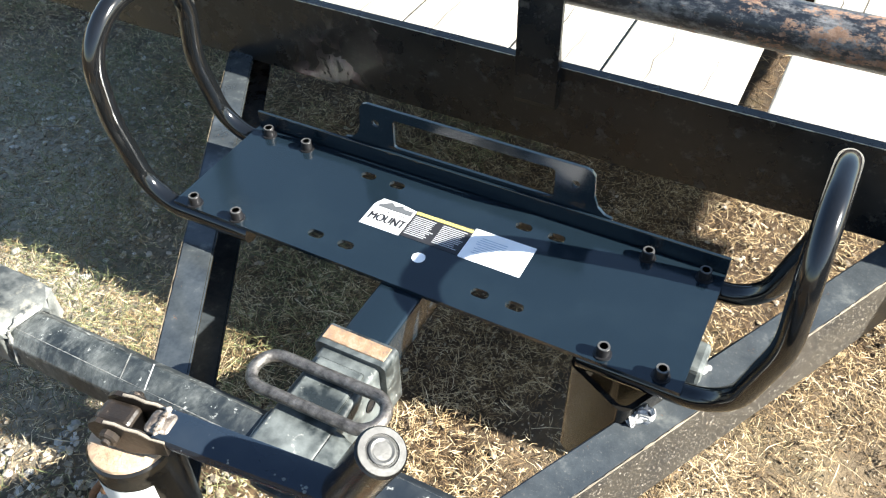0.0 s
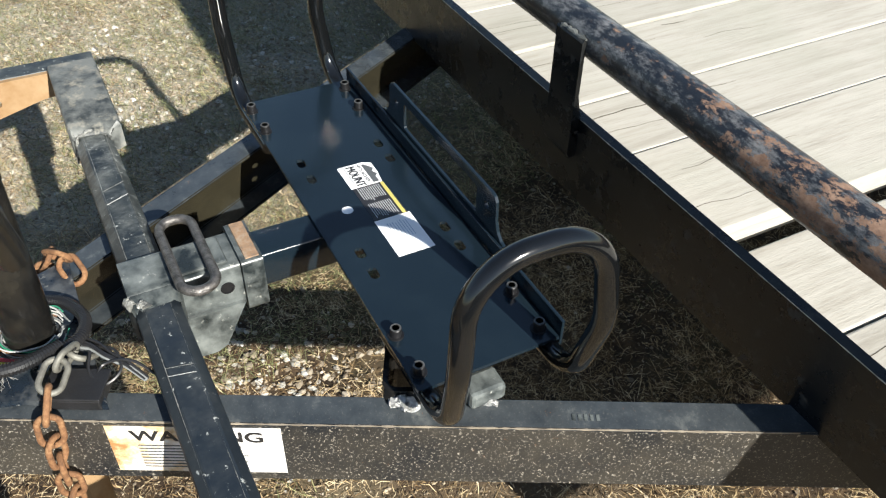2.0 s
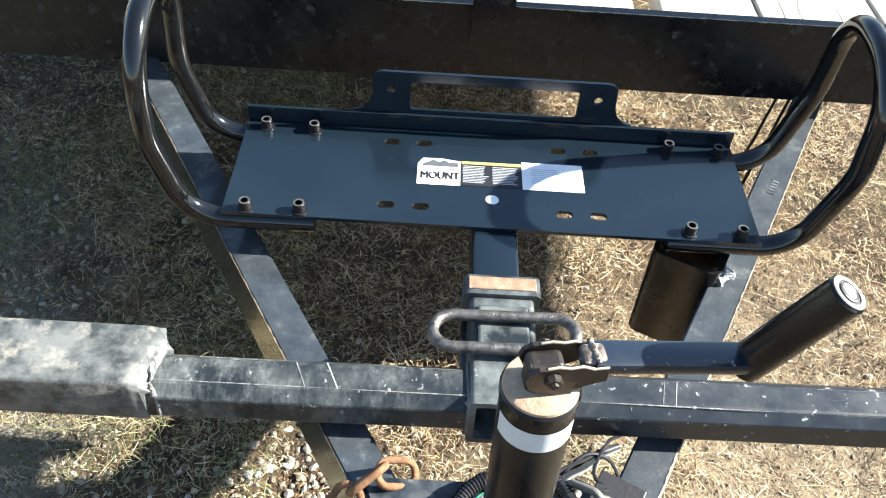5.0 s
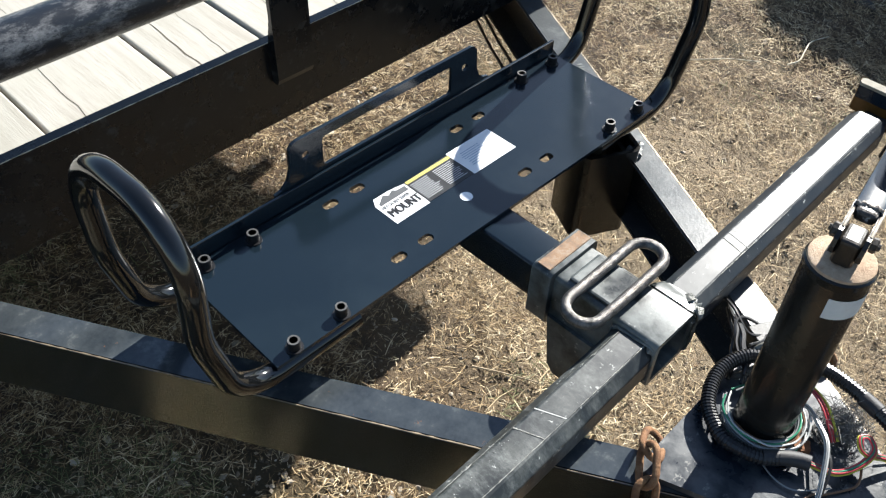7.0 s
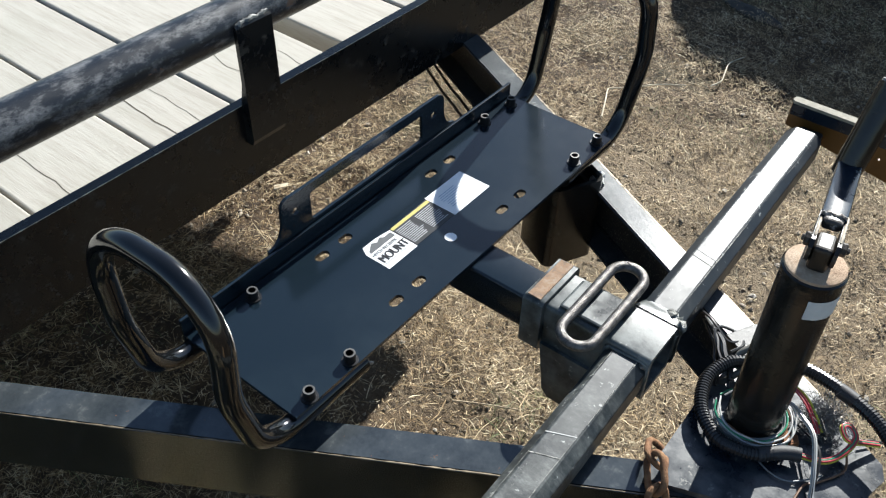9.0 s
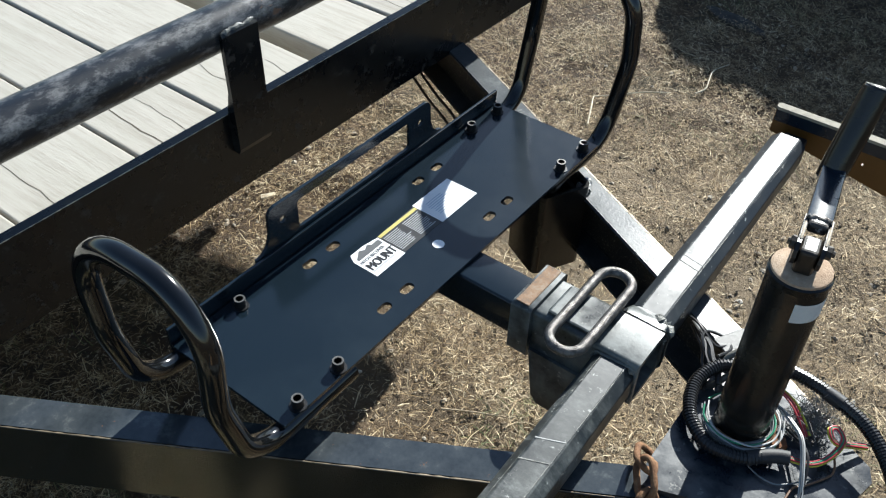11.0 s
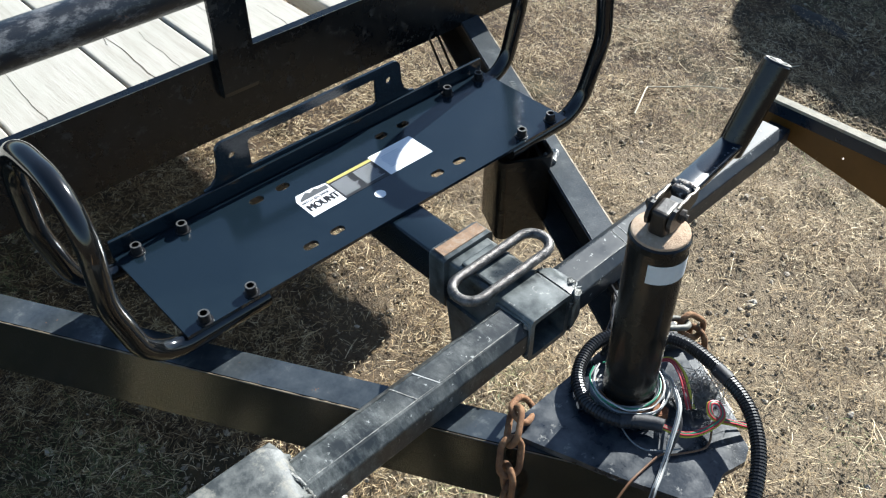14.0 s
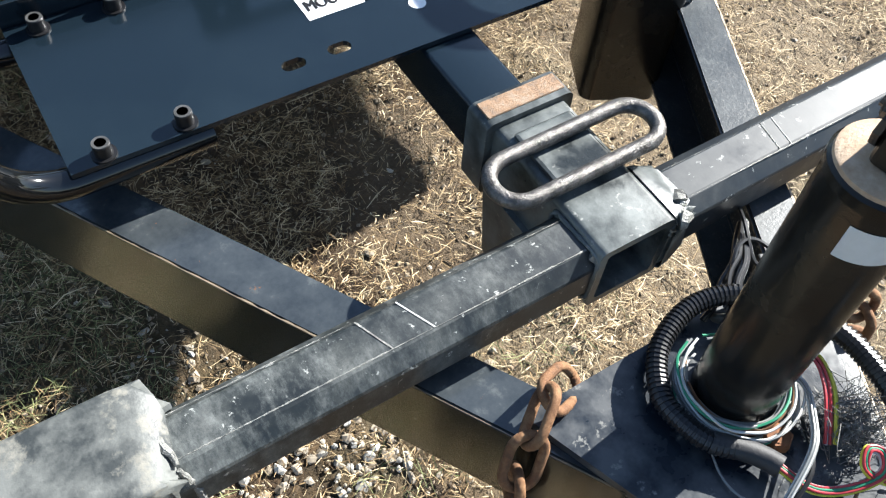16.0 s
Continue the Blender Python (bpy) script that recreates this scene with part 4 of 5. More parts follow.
CUT = 0.0112
sq, sqi = eased(0.0508, CUT), eased(0.042, 0.008)
part("cross_tube", extrude(sq, (0.036, HY, HZ), (0.505, HY + 0.004, HZ), hole=sqi), M_HITCH, hitch, "square cross tube with grey scuffs")
part("cross_tube", extrude(sq, (-0.024, HY, HZ), (-0.470, HY - 0.004, HZ), hole=sqi), M_HITCH, hitch, "square cross tube with grey scuffs")
for x0, x1, k in ((0.064, 0.504, 0.1), (-0.318, -0.028, 0.7)):
    for sgn in (-1, 1):
        part("worn_edge", broken_strip((x0, HY + sgn * (0.0254 - CUT), HZ + 0.0254), (x1, HY + sgn * (0.0254 - CUT), HZ + 0.0254), (0, -sgn, 0), (0, sgn * 0.7071, -0.7071), 40 + int(sgn + 5 * k), (0.0002, 0.0008), k - 1.15 - (0.35 if sgn > 0 else 0.0), 0.004), M_COLLAR, hitch, "paint rubbed off the tube's arris")
recv = part("receiver_tube", extrude(rounded(0.066, 0.066, 0.006), (0.008, -0.322, 0.5705), (0.008, -0.172, 0.5705), hole=rounded(0.0525, 0.0525, 0.003)), M_RECV, hitch, "weathered grey receiver tube open at both ends", smooth=True)
part("collar", extrude(rounded(0.080, 0.078, 0.007), (0.008, -0.192, 0.5700), (0.008, -0.166, 0.5700), hole=rounded(0.0535, 0.0535, 0.003)), M_RECV, recv, smooth=True)
part("rust_patch", box(-0.027, 0.043, -0.186, -0.169, 0.6085, 0.6102, 0.0006, 1), M_TANRUST, recv, "tan rust on the collar")
part("top_pad", box(-0.018, 0.034, -0.262, -0.205, 0.6030, 0.6075, 0.003), M_RECV, recv)
drop = [(-0.194, 0.546), (-0.300, 0.546), (-0.282, 0.500), (-0.262, 0.478), (-0.240, 0.477), (-0.226, 0.484)]
deep = [(-0.194, 0.546), (-0.300, 0.546), (-0.286, 0.500), (-0.262, 0.466), (-0.240, 0.461), (-0.214, 0.461), (-0.205, 0.472)]
for x, line in ((-0.030, deep), (0.040, drop)):
    part("gusset", sheet(line, [], 0.006, lambda u, v, w, x=x: (x + w, u, v)), M_RECV, hitch, "scuffed plate under the receiver")
lp = [(0.008 + p * 1.0, -0.245 + q, 0.6135 + 0.02 * p) for p, q in rounded(0.140, 0.040, 0.0199, 8)]
part("chain_loop", sweep(lp, 0.0060, 14, closed=True), M_LOOP, hitch, "bare steel safety chain loop", smooth=True)
for a, b, r, s in (((0.045, -0.324, 0.597), (0.056, -0.306, 0.597), 0.0072, 1), ((0.043, -0.321, 0.596), (0.043, -0.317, 0.560), 0.004, 2), ((-0.0255, -0.318, 0.592), (-0.0255, -0.275, 0.596), 0.0025, 4)):
    part("weld_bead", bead(a, b, r, s), M_COLLAR, hitch, smooth=True)
for x, k, m_ in ((-0.154, -0.45, M_SCRIBE), (-0.184, -0.42, M_COLLAR), (0.160, 0.20, M_COLLAR), (0.172, 0.20, M_SCRIBE)):
    part("scribed_mark", bars([(-0.0140, 0.0140, -0.0006 if x < 0 else -0.0003, 0.0006 if x < 0 else 0.0003)], lambda u, v, w, x=x, k=k: (x + v + u * k, HY + u, HZ + 0.0255 + w), 0.0003), m_, hitch, "scratched pale line")
# left end: a channel-shaped sleeve over the tube and a rusty hanger plate
def end_sleeve():
    """A bent plate over the bar, flush with its front, its end run down to the bar by a ragged weld."""
    def ring(x, far, near, top, low):
        r = 0.006
        pts = [(near, low)]
        for cx, cz, a0 in ((near - r, top - r, 0), (far + r, top - r, 90)):
            pts += [(cx + r * math.cos(radians(a0 + 22.5 * k)), cz + r * math.sin(radians(a0 + 22.5 * k))) for k in range(5)]
        pts.append((far, -0.004))
        return [Vector((x, HY - 0.004 - p, HZ + q)) for p, q in pts]
    rnd_ = random.Random(4)
    bm = bmesh.new()
    stations = [(-0.520, -0.0435, 0.0282, 0.0405, -0.0130), (-0.336, -0.0435, 0.0282, 0.0400, -0.0130), (-0.325, -0.0430, 0.0280, 0.0375, -0.0130), (-0.322, -0.0330, 0.0274, 0.0330, -0.0130), (-0.316, -0.0262, 0.0266, 0.0272, -0.0130)]
    rows_ = []
    for i, st in enumerate(stations):
        pts = ring(*st)
        if i >= 2:
            pts = [p + Vector((rnd_.uniform(-0.004, 0.005) + (-0.006 if p.y < HY else 0.004), 0, rnd_.uniform(-0.0006, 0.0008))) for p in pts]
        rows_.append([bm.verts.new(p) for p in pts])
    for a, b in zip(rows_, rows_[1:]):
        for k in range(len(a) - 1):
            bm.faces.new((a[k], a[k + 1], b[k + 1], b[k]))
    ret = bmesh.ops.extrude_face_region(bm, geom=bm.faces[:])
    for v in ret["geom"]:
        if isinstance(v, bmesh.types.BMVert):
            c = Vector((v.co.x, HY - 0.004, HZ))
            v.co = v.co + (c - v.co).normalized() * 0.0035
    bmesh.ops.recalc_face_normals(bm, faces=bm.faces[:])
    return bm


part("end_sleeve", end_sleeve(), M_HITCH2, hitch, "grey weathered end bracket", smooth=True)
part("weld_bead", bead((-0.330, HY + 0.034, HZ + 0.036), (-0.318, HY - 0.020, HZ + 0.030), 0.0026, 12), M_COLLAR, hitch, smooth=True)
part("weld_bead", bead((-0.318, HY - 0.022, HZ + 0.028), (-0.312, HY - 0.031, HZ - 0.010), 0.0026, 13), M_COLLAR, hitch, smooth=True)
# pale welds where the bars meet the receiver, a pin hole in its side
rnd = random.Random(52)
for x, k in ((0.0425, 0.0030), (-0.0258, 0.0016)):
    loop = [Vector((x + rnd.uniform(-0.0015, 0.0015), HY - p, HZ + q)) for p, q in rounded(0.0520, 0.0520, 0.009, 5)]
    path = [a.lerp(b, f) for a, b in zip(loop, loop[1:] + loop[:1]) for f in ((0.0, 0.2, 0.4, 0.6, 0.8) if (a - b).length > 0.02 else (0.0,))]
    part("weld_bead", sweep(path, k, 8, closed=True, rings=[k * rnd.uniform(0.75, 1.3) for _ in path]), M_RECV, hitch, "lumpy weld round the bar", smooth=True)
bm = bmesh.new()
prev = None
for x, h in ((0.0405, 0.0312), (0.0470, 0.0300), (0.0530, 0.0282), (0.0620, 0.0258)):
    row = [bm.verts.new((x + rnd.uniform(-0.0035, 0.0035) * (h < 0.031), HY - p + rnd.uniform(-0.0004, 0.0004), HZ + q)) for p, q in rounded(2 * h, 2 * h, 0.009, 5)]
    if prev:
        for k in range(len(row)):
            bm.faces.new((prev[k], prev[(k + 1) % len(row)], row[(k + 1) % len(row)], row[k]))
    prev = row
bmesh.ops.recalc_face_normals(bm, faces=bm.faces[:])
part("weld_collar", bm, M_RECV, hitch, "ragged weld flared onto the bar", smooth=True)
part("pin_hole", turned([(0.0085, -0.001), (0.0085, 0.0012), (0.0068, 0.0012), (0.0066, 0.0003), (0.0, 0.0003)], (0.0411, -0.212, 0.5720), (0.2, -0.212, 0.5720), 20), M_BOLT, recv, "dark pin hole with a worn rim", smooth=True)
bm = sheet([(-0.255, 0.600), (-0.255, 0.565), (-0.347, 0.557), (-0.463, 0.527), (-0.74, 0.515), (-0.74, 0.598)], [[(-0.425 + p, 0.565 + q) for p, q in rounded(0.04, 0.014, 0.006)]], 0.008, lambda u, v, w: (-0.528 + w, u, v))
part("hanger_plate", bm, M_BRACKET, hitch, "rusty orange hanger plate")
part("hanger_lip", box(-0.565, -0.5285, -0.74, -0.255, 0.594, 0.601, 0.002), M_HITCH, hitch)
bm = sheet([(-0.253, 0.611), (-0.253, 0.572), (-0.324, 0.557), (-0.469, 0.530), (-0.749, 0.518), (-0.749, 0.600)], [[(-0.391 + p, 0.572 + q) for p, q in rounded(0.0044, 0.0044, 0.0021)]], 0.008, lambda u, v, w: (0.541 + w, u, v))
part("hanger_plate", bm, M_HANGER, hitch, "hanger plate coloured with rust and ground reflection")
part("mounting_tab", sheet([(-0.492, 0.481), (-0.500, 0.528), (-0.562, 0.528), (-0.562, 0.461), (-0.505, 0.461)], [[(-0.521 + p, 0.492 + q) for p, q in rounded(0.012, 0.012, 0.0055)]], 0.005, lambda u, v, w: (0.5495 + w, u, v)), M_PINK, hitch, "pale tab with a bolt hole")
part("hanger_lip", sheet([(0.5385 + p, -0.500 + q) for p, q in ((0.0, -0.249), (0.0145, -0.249), (0.0145, 0.244), (0.0115, 0.2475), (0.0035, 0.2475), (0.0, 0.244))], [], 0.0045, lambda u, v, w: (u, v, 0.6105 + w)), M_LIPDULL, hitch, "pale worn lip")
# added strip: the dark reflection high on the glossy plate, done in colour
part("reflection_strip", box(0.5392, 0.5408, -0.748, -0.254, 0.5915, 0.6100, 0.0006, 1), M_ARM, hitch, "blue-black strip standing for the reflection under the lip")
part("end_tongue", box(0.4900, 0.5408, -0.310, -0.276, 0.5560, 0.5800, 0.003), M_HITCH, hitch)


# ---- jack ----
JX, JY, JR = 0.0115, -0.428, 0.0272
jack = thing("tongue_jack", "black trailer tongue jack with a crank handle and rusted cap", "jack", (JX, JY, 0.0))
tilt = Vector((-0.012, 0.017, 0))


def on_axis(z):
    return Vector((JX, JY, z)) + tilt * (z - 0.66)


tube = part("outer_tube", turned([(JR, 0), (JR, 0.213), (JR - 0.0015, 0.216), (JR - 0.0015, 0.219), (JR + 0.001, 0.221), (JR + 0.001, 0.2265), (JR - 0.001, 0.2285), (0, 0.2285)], on_axis(0.5545), on_axis(0.80), 36), M_JACK, jack, "black jack tube with brown dust and painted bounce light", smooth=True)
part("cap", turned([(JR - 0.0006, 0), (JR - 0.0010, 0.0022), (JR - 0.003, 0.0032), (0, 0.0036)], on_axis(0.7828), on_axis(0.85), 36), M_CAP, tube, "rusted top cap", smooth=True)
part("leg", turned([(0.022, 0), (0.022, 0.53), (0, 0.531)], on_axis(0.012), on_axis(0.6), 24), M_BRACKET, jack, "rusty inner leg")
part("foot", turned([(0.065, -0.02), (0.065, 0.006), (0.030, 0.010), (0.024, 0.03), (0.0, 0.031)], (JX, JY, 0.012), (JX, JY, 1), 24), M_BRACKET, jack)
band = bmesh.new()
arc = [radians(-161 + 7 * i) for i in range(20)]
rows_ = [[band.verts.new(on_axis(z) + (JR + 0.0006) * Vector((math.cos(a), math.sin(a), 0))) for a in arc] for z in (0.7430, 0.7650)]
for i in range(len(arc) - 1):
    band.faces.new((rows_[0][i], rows_[0][i + 1], rows_[1][i + 1], rows_[1][i]))
part("label", band, M_GREYLABEL, tube, "faded white label", smooth=True)
# clevis of two ears, pivot bolt, cranked arm, grip
top = on_axis(0.786)
arm_a, arm_b, grip_b = Vector((0.026, -0.423, 0.812)), Vector((0.157, -0.402, 0.794)), Vector((0.192, -0.407, 0.871))
GR = 0.0142
along = (arm_b - arm_a).normalized()
across = along.cross(Vector((0, 0, 1))).normalized()
turn = Matrix.Translation(top) @ Matrix.Rotation(math.atan2(along.y, along.x), 4, "Z")
tang = part("tang", box(-0.0135, 0.0120, -0.0086, 0.0086, 0.0, 0.0265, 0.004, 3), M_EAR, jack, "dark rusty screw tang")
tang.matrix_basis = turn
fork = part("fork", box(0.022, 0.040, -0.0085, 0.0085, 0.0190, 0.0305, 0.0040, 3), M_BARE, jack, "scraped bare root of the crank fork")
fork.matrix_basis = turn
ear_line = [(0.040, 0.019), (0.040, 0.0315), (0.030, 0.0300), (0.022, 0.0322), (0.014, 0.0302), (0.006, 0.0312), (-0.002, 0.0290), (-0.0075, 0.0285), (-0.0140, 0.0230), (-0.0160, 0.0160), (-0.0125, 0.0080), (-0.004, 0.0040), (0.010, 0.0045), (0.026, 0.0130)]
for s in (-1, 1):
    def ear_place(u, v, w, s=s):
        return top + along * u + across * (s * 0.0105 + (w - 0.0017)) + Vector((0, 0, v))
    ear = part("ear", sheet(ear_line, [], 0.0034, ear_place), M_EAR, fork, "dark brown crank ear")
    part("worn_rim", sweep([ear_place(u, v, 0.0020) for u, v in ear_line[1:7]], 0.0010, 8), M_EDGE, ear, "bright scraped rim", smooth=True)
    part("pivot_bolt", turned([(0.0048, 0.0), (0.0062, 0.0004), (0.0064, 0.0040), (0.0050, 0.0052), (0.0030, 0.0054), (0.0028, 0.0074), (0.0, 0.0076)], ear_place(0.002, 0.021, 0.0020) + across * (s * 0.0018), ear_place(0.002, 0.021, 0.0020) + across * (s * 0.1), 8), M_EAR, ear, "dark rusty pivot bolt")
arm = part("crank_arm", extrude([(p, q) for p, q in rounded(0.023, 0.011, 0.003, 2)], arm_a + along * 0.014, arm_b + along * 0.004), M_ARM, jack, "flat blue-black crank arm worn along its edge", smooth=True)
rnd = random.Random(77)
for i in range(9):
    u, q = rnd.uniform(0.05, (arm_b - arm_a).length - 0.006), rnd.uniform(-0.0105, -0.004)
    chip = turned([(rnd.uniform(0.0006, 0.0022), 0), (0.0006, 0.0004), (0.0, 0.0005)], arm_a + along * u + across * -q + Vector((0, 0, 0.0053)), arm_a + along * u + across * -q + Vector((0, 0, 0.1)), 6)
    part("paint_chip", chip, M_HITCH2, arm)
g = (grip_b - arm_b).length
grip = part("grip", turned([(0.0115, -0.012), (0.0135, -0.010), (0.0142, 0.01), (GR, g - 0.006), (GR, g - 0.0015), (GR - 0.0015, g)] + [(GR - 0.0055, g), (GR - 0.0058, g - 0.003), (0.0, g - 0.003)], arm_b, grip_b, 32), M_JACK, jack, "tapered black crank grip", smooth=True)
part("grip_washer", turned([(GR - 0.0012, g + 0.0001), (GR - 0.0014, g + 0.0008), (GR - 0.0050, g + 0.0008), (GR - 0.0052, g + 0.0001)], arm_b, grip_b, 32), M_BOLTTOP, grip, "worn grey rim")
part("grip_nut", turned([(GR - 0.0068, g - 0.003), (GR - 0.0068, g + 0.0010), (GR - 0.0078, g + 0.0016), (GR - 0.0092, g + 0.0010), (GR - 0.0096, g - 0.0004), (0.0052, g - 0.0004), (0.0050, g + 0.0012), (0.0, g + 0.0014)], arm_b, grip_b, 28), M_BOLTTOP, grip, "ringed steel end cap", smooth=True)
part("weld_bead", bead(arm_a + along * 0.016 + Vector((-0.002, 0.010, 0.006)), arm_a + along * 0.016 + Vector((0.002, -0.010, 0.006)), 0.0022, 21), M_BARE, arm, smooth=True)


# ---- wiring round the jack ----
wiring = thing("wiring_harness", "corrugated black conduit and loose coloured trailer wires round the jack", "wiring", (0.05, -0.46, 0.556))
ring = [(0.070, -0.420, 0.582), (0.056, -0.385, 0.578), (0.022, -0.372, 0.573), (-0.016, -0.384, 0.569), (-0.037, -0.410, 0.567), (-0.038, -0.432, 0.567), (-0.031, -0.452, 0.567), (-0.017, -0.466, 0.567)]


def corrugated(path, r, pitch=0.0034):
    pts = [Vector(p) for p in path]
    out, rs, k = [], [], 0
    acc = [0.0]
    for a, b in zip(pts, pts[1:]):
        acc.append(acc[-1] + (b - a).length)
    n = int(acc[-1] / pitch)
    for i in range(n):
        for f, rr in ((0.0, r), (0.5, r), (0.52, r * 0.86), (0.98, r * 0.86)):
            s = (i + f) * pitch
            while k < len(acc) - 2 and acc[k + 1] < s:
                k += 1
            t = (s - acc[k]) / max(acc[k + 1] - acc[k], 1e-6)
            out.append(pts[k].lerp(pts[k + 1], t))
            rs.append(rr)
    return sweep(out, r, 12, rings=rs)


part("conduit", corrugated(smooth_path(ring, 12), 0.0074), M_CONDUIT, wiring, "black corrugated conduit")
tail = [(0.062, -0.402, 0.584), (0.076, -0.427, 0.590), (0.082, -0.448, 0.592), (0.080, -0.475, 0.593), (0.074, -0.503, 0.592), (0.064, -0.531, 0.590), (0.047, -0.554, 0.587), (0.022, -0.575, 0.582), (-0.014, -0.594, 0.572), (-0.05, -0.606, 0.552), (-0.07, -0.610, 0.53)]
part("conduit", corrugated(smooth_path(tail, 12), 0.0076), M_CONDUIT, wiring, "black corrugated conduit")
part("tape_wrap", sweep(smooth_path([ring[-2], ring[-1], (-0.009, -0.477, 0.567), (-0.005, -0.487, 0.568)], 6), 0.0074, 12), M_TAPE, wiring, "black tape", smooth=True)
part("tape_wrap", sweep(smooth_path([(0.0770, -0.489, 0.5925), (0.0752, -0.498, 0.5922), (0.0730, -0.507, 0.5919)], 3), 0.0079, 12), M_TAPE, wiring, "black tape", smooth=True)
rnd = random.Random(31)
names = ["white", "grey", "white", "grey", "white", "green", "white", "grey", "white", "brown", "white", "grey", "grey", "white", "brown", "grey", "green", "white"]
for i, k in enumerate(names):
    r = JR + 0.0028 + 0.010 * rnd.random()
    z = 0.5562 + 0.0011 * i * 0.9
    a0 = rnd.uniform(1.5, 2.8)
    ox, oy = rnd.uniform(-0.003, 0.003), rnd.uniform(-0.003, 0.002)
    loop = [(JX + ox + r * math.cos(a0 + j * 0.42) * (1 + 0.08 * rnd.random()), JY + oy + r * math.sin(a0 + j * 0.42) * (1 + 0.08 * rnd.random()), z + 0.003 * rnd.random()) for j in range(9 + i % 6)]
    part("wire", sweep(smooth_path(loop, 5), 0.00095, 6), WIRES[k], wiring, k + " wire", smooth=True)


def strand(k, pts, r, spread_, steps=6):
    j = Vector((rnd.uniform(-1, 1), rnd.uniform(-1, 1), rnd.uniform(-0.4, 1))) * spread_
    part("wire", sweep(smooth_path([Vector(p) + j * (0.5 + 0.25 * n_) for n_, p in enumerate(pts)], steps), r, 6), WIRES[k], wiring, k + " wire", smooth=True)


def bundle(names_, pts, r, gap, fan=0.0):
    """Wires side by side along one path, fanning out a little toward its end."""
    base = [Vector(p) for p in pts]
    n_ = len(names_)
    for i, k in enumerate(names_):
        path = []
        for q, p in enumerate(base):
            d_ = (base[min(q + 1, len(base) - 1)] - base[max(q - 1, 0)]).normalized()
            side = d_.cross(Vector((0, 0, 1))).normalized()
            off = (i - (n_ - 1) / 2) * gap * (1 + fan * q / len(base))
            path.append(p + side * off + Vector((0, 0, (r * 1.7 if i % 2 else 0.0) + rnd.uniform(-0.0005, 0.0005))))
        part("wire", sweep(smooth_path(path, 7), r, 8), WIRES[k], wiring, k + " wire", smooth=True)


# out of the taped conduit, round in a curl and off the plate
bundle(("white", "red", "grey", "green", "white", "red", "yellow"), [(-0.006, -0.484, 0.567), (0.002, -0.507, 0.568), (0.021, -0.519, 0.570), (0.041, -0.523, 0.576), (0.047, -0.514, 0.582), (0.040, -0.508, 0.585), (0.033, -0.513, 0.581), (0.036, -0.520, 0.574), (0.049, -0.530, 0.567), (0.064, -0.545, 0.560)], 0.0010, 0.0008, 0.0)
# from behind the jack down to the lint
bundle(("yellow", "yellow", "brown", "red", "white", "red"), [(0.052, -0.425, 0.562), (0.064, -0.442, 0.576), (0.055, -0.463, 0.580), (0.042, -0.481, 0.574), (0.036, -0.492, 0.563)], 0.0011, 0.0013, 0.3)
# a loose group falling across the plate
bundle(("grey", "white", "green", "grey", "white"), [(0.042, -0.430, 0.560), (0.049, -0.452, 0.569), (0.033, -0.474, 0.575), (0.014, -0.490, 0.578), (-0.017, -0.504, 0.569), (-0.040, -0.513, 0.558), (-0.066, -0.522, 0.5558), (-0.088, -0.530, 0.535)], 0.0009, 0.0009, 0.0)
for k, r, q in (("brown", 0.0012, [(0.030, -0.521, 0.566), (0.019, -0.527, 0.560), (0.008, -0.526, 0.557), (-0.018, -0.510, 0.557), (-0.028, -0.502, 0.558), (-0.050, -0.500, 0.557), (-0.078, -0.500, 0.556), (-0.106, -0.503, 0.545), (-0.125, -0.506, 0.52)]),
                ("grey", 0.0008, [(-0.028, -0.452, 0.5565), (-0.035, -0.470, 0.557), (-0.034, -0.486, 0.557), (-0.024, -0.499, 0.558), (-0.008, -0.512, 0.559)]),
                ("black", 0.0014, [(0.036, -0.470, 0.560), (0.004, -0.500, 0.576), (-0.041, -0.513, 0.559), (-0.072, -0.524, 0.556), (-0.090, -0.532, 0.53)]),
                ("black", 0.0011, [(0.056, -0.528, 0.560), (0.066, -0.538, 0.559), (0.074, -0.552, 0.556)])):
    part("wire", sweep(smooth_path(q, 7), r, 6), WIRES[k], wiring, k + " wire", smooth=True)
for k in range(9):
    strand("black" if k % 4 else "grey", [(0.120, -0.330, 0.552), (0.098, -0.346, 0.562), (0.080, -0.362, 0.566), (0.062, -0.372, 0.566), (0.048, -0.384, 0.564), (0.034, -0.390, 0.560)], 0.0017, 0.006)
strand("black", [(0.060, -0.372, 0.566), (0.085, -0.352, 0.574), (0.108, -0.352, 0.566), (0.116, -0.372, 0.560), (0.098, -0.384, 0.566), (0.074, -0.378, 0.572)], 0.0018, 0.003)
strand("black", [(0.130, -0.312, 0.552), (0.104, -0.338, 0.572), (0.090, -0.366, 0.566), (0.104, -0.380, 0.562)], 0.0018, 0.003)
for off in (0.0, 0.022):
    part("cable", sweep(smooth_path([(0.545 + off, 0.500, 0.452), (0.479 + off, 0.387, 0.450), (0.440 + off, 0.318, 0.446), (0.399 + off, 0.248, 0.450), (0.330 + off, 0.130, 0.446), (0.270 + off, 0.020, 0.440)], 8), 0.0026, 8), M_CONDUIT, wiring, "black trailer cable run back under the deck", smooth=True)
lint = bmesh.new()
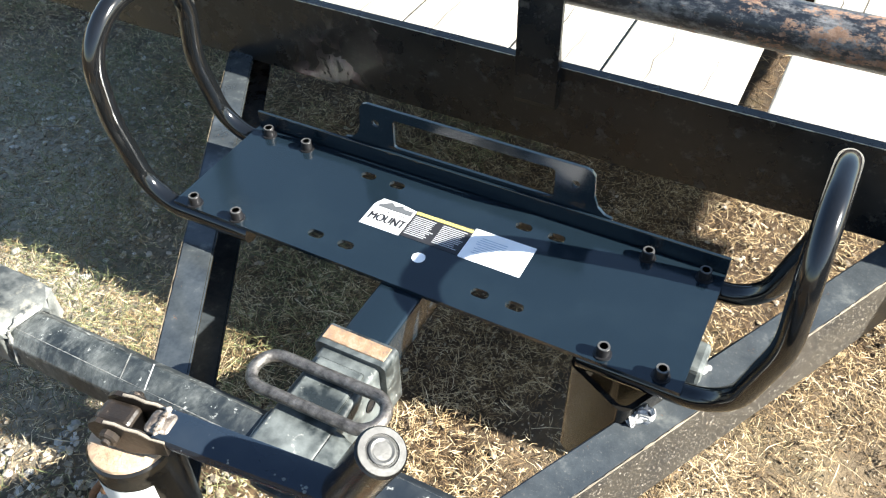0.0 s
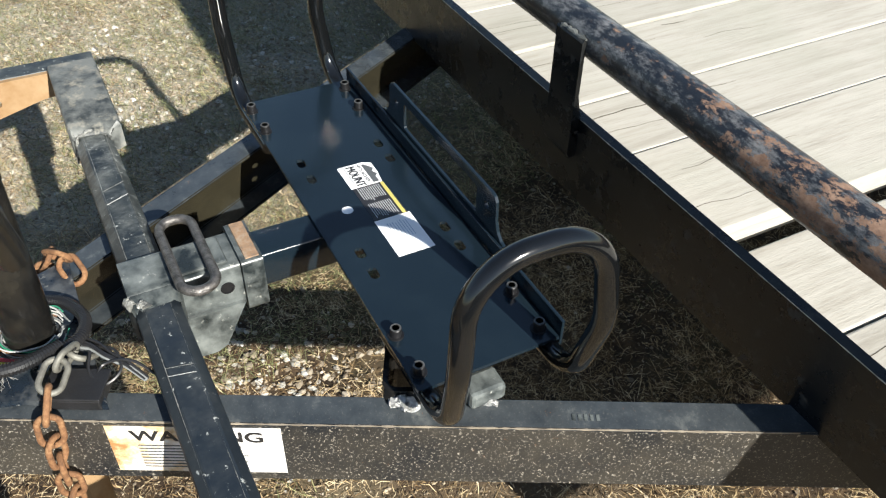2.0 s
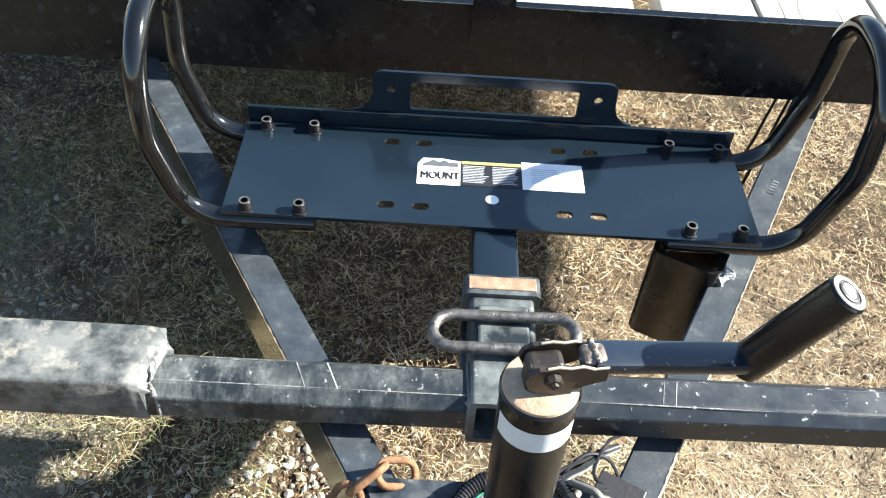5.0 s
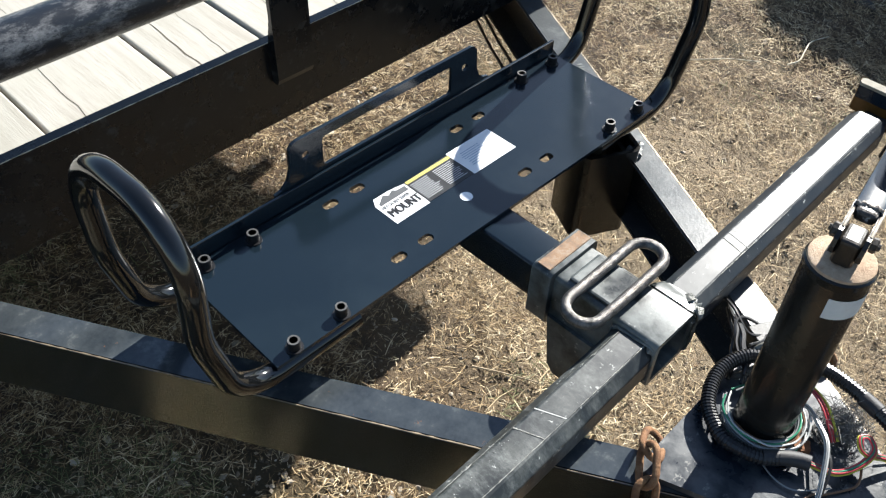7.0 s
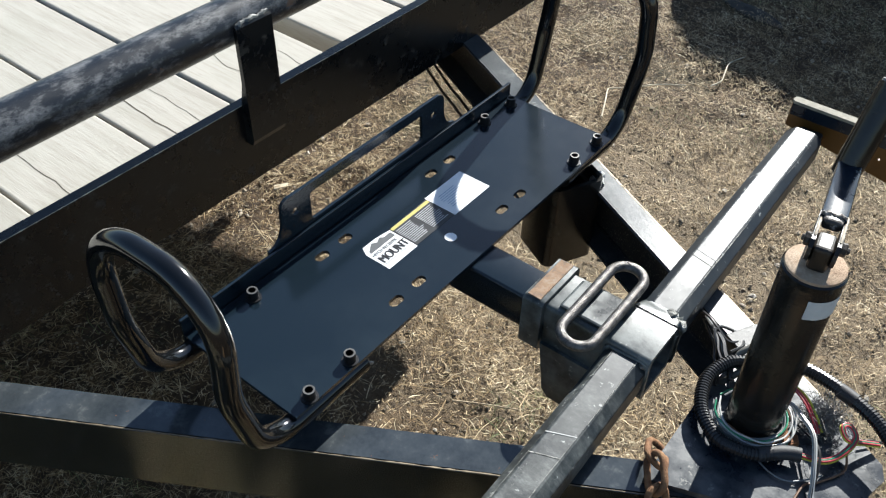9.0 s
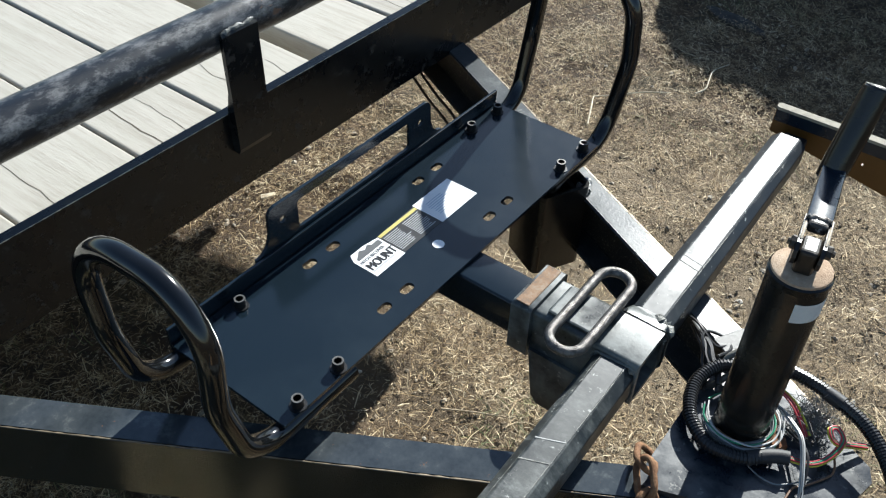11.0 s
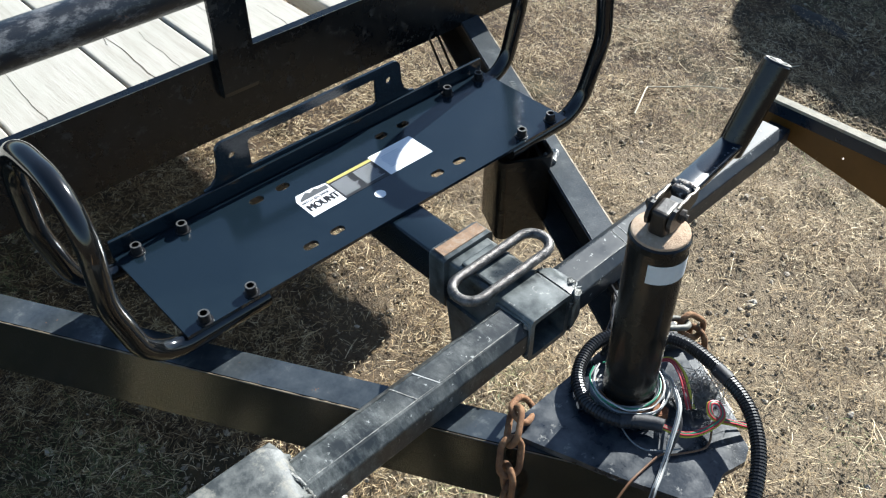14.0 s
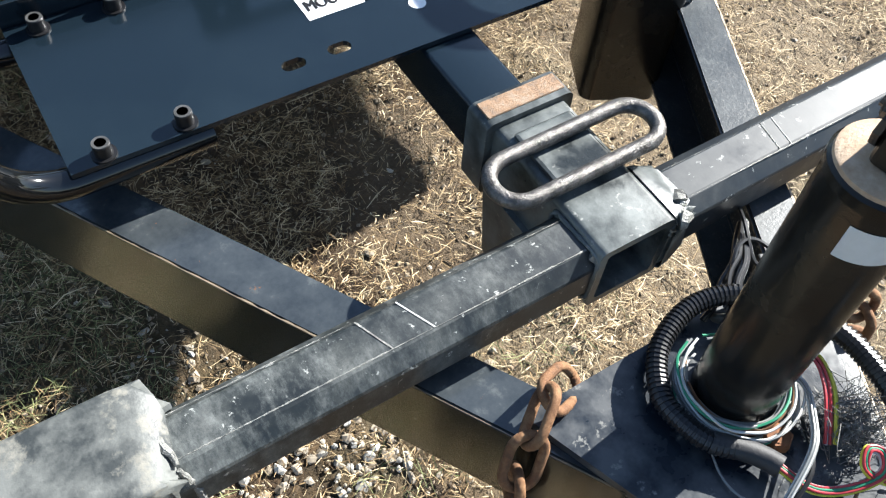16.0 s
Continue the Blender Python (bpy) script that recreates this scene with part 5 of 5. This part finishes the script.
for i in range(230):
    c = Vector((0.060, -0.489, 0.567)) + Vector([rnd.gauss(0, k) for k in (0.012, 0.010, 0.006)])
    pts = [c + Vector([rnd.gauss(0, 0.006) for _ in range(3)]) for _ in range(4)]
    for p in pts:
        p.z = max(p.z, 0.5565)
    one = sweep(smooth_path(pts, 3), 0.00028, 3)
    base = len(lint.verts)
    vs = [lint.verts.new(v.co) for v in one.verts]
    for f in one.faces:
        lint.faces.new([vs[v.index] for v in f.verts])
    one.free()
part("lint", lint, M_LINT, wiring, "tangle of grey lint")
part("plate_bolt", turned([(0.0105, 0), (0.0105, 0.007), (0.0088, 0.0088), (0.0, 0.0090)], (0.013, -0.470, 0.554), (0.013, -0.470, 1), 6), M_RUST, trailer, "rusty bolt head")


# ---- chains ----
def link_mesh():
    loop = [(p, q, 0) for p, q in rounded(0.040, 0.0235, 0.0117, 6)]
    bm = sweep(loop, 0.0036, 8, closed=True)
    me = bpy.data.meshes.new("link")
    bm.to_mesh(me)
    bm.free()
    me.shade_smooth()
    return me


def chain(label, points, material, roll0=0.0, later=None, change=()):
    """Links threaded along a path, each turned a quarter to the last."""
    holder = thing("safety_chain", label, "chain", points[0], "safety chains")
    me = link_mesh()
    me.materials.append(material)
    other = link_mesh()
    other.materials.append(later or material)
    path = smooth_path(points, 40)
    acc, want, i = 0.0, 0.0, 0
    last = path[0]
    for a, b in zip(path, path[1:]):
        acc += (b - a).length
        if acc >= want:
            dd = (b - a).normalized()
            s, u, _ = frame_along(a, b)
            r = radians(roll0 + (90 if i % 2 else 0))
            y = s * math.cos(r) + u * math.sin(r)
            z = dd.cross(y)
            ob = new("link", other if i in change else me)
            ob.parent = holder
            ob.matrix_parent_inverse = holder.matrix_basis.inverted()
            ob.matrix_basis = Matrix(((dd.x, y.x, z.x, a.x), (dd.y, y.y, z.y, a.y), (dd.z, y.z, z.z, a.z), (0, 0, 0, 1)))
            want += 0.031
            i += 1
    return holder


chain("rusty safety chain hanging over the tongue channel", [(-0.088, -0.372, 0.559), (-0.106, -0.378, 0.568), (-0.126, -0.392, 0.558), (-0.139, -0.402, 0.535), (-0.142, -0.405, 0.480), (-0.140, -0.410, 0.400)], M_CHAIN, 30)
chain("grey and rusty safety chain draped over the tongue channel", [(0.058, -0.384, 0.561), (0.078, -0.400, 0.580), (0.104, -0.416, 0.583), (0.131, -0.430, 0.566), (0.140, -0.435, 0.530), (0.141, -0.437, 0.47), (0.139, -0.439, 0.34)], M_CHAIN, 20, M_GALV, (0, 1, 2))
bxt = thing("breakaway_switch", "small black plastic switch box on the tongue", "switch box", (0.101, -0.404, 0.5455))
turn = pose(0.101, -0.404, 0.5455, 0, 0, -27.7)
for name, bm in (("body", box(-0.020, 0.022, -0.024, 0.038, 0.0004, 0.0155, 0.002)), ("lid", box(-0.021, 0.023, -0.025, 0.039, 0.0157, 0.0190, 0.0012))):
    bm.transform(turn)
    part(name, bm, M_RUBBER, bxt)
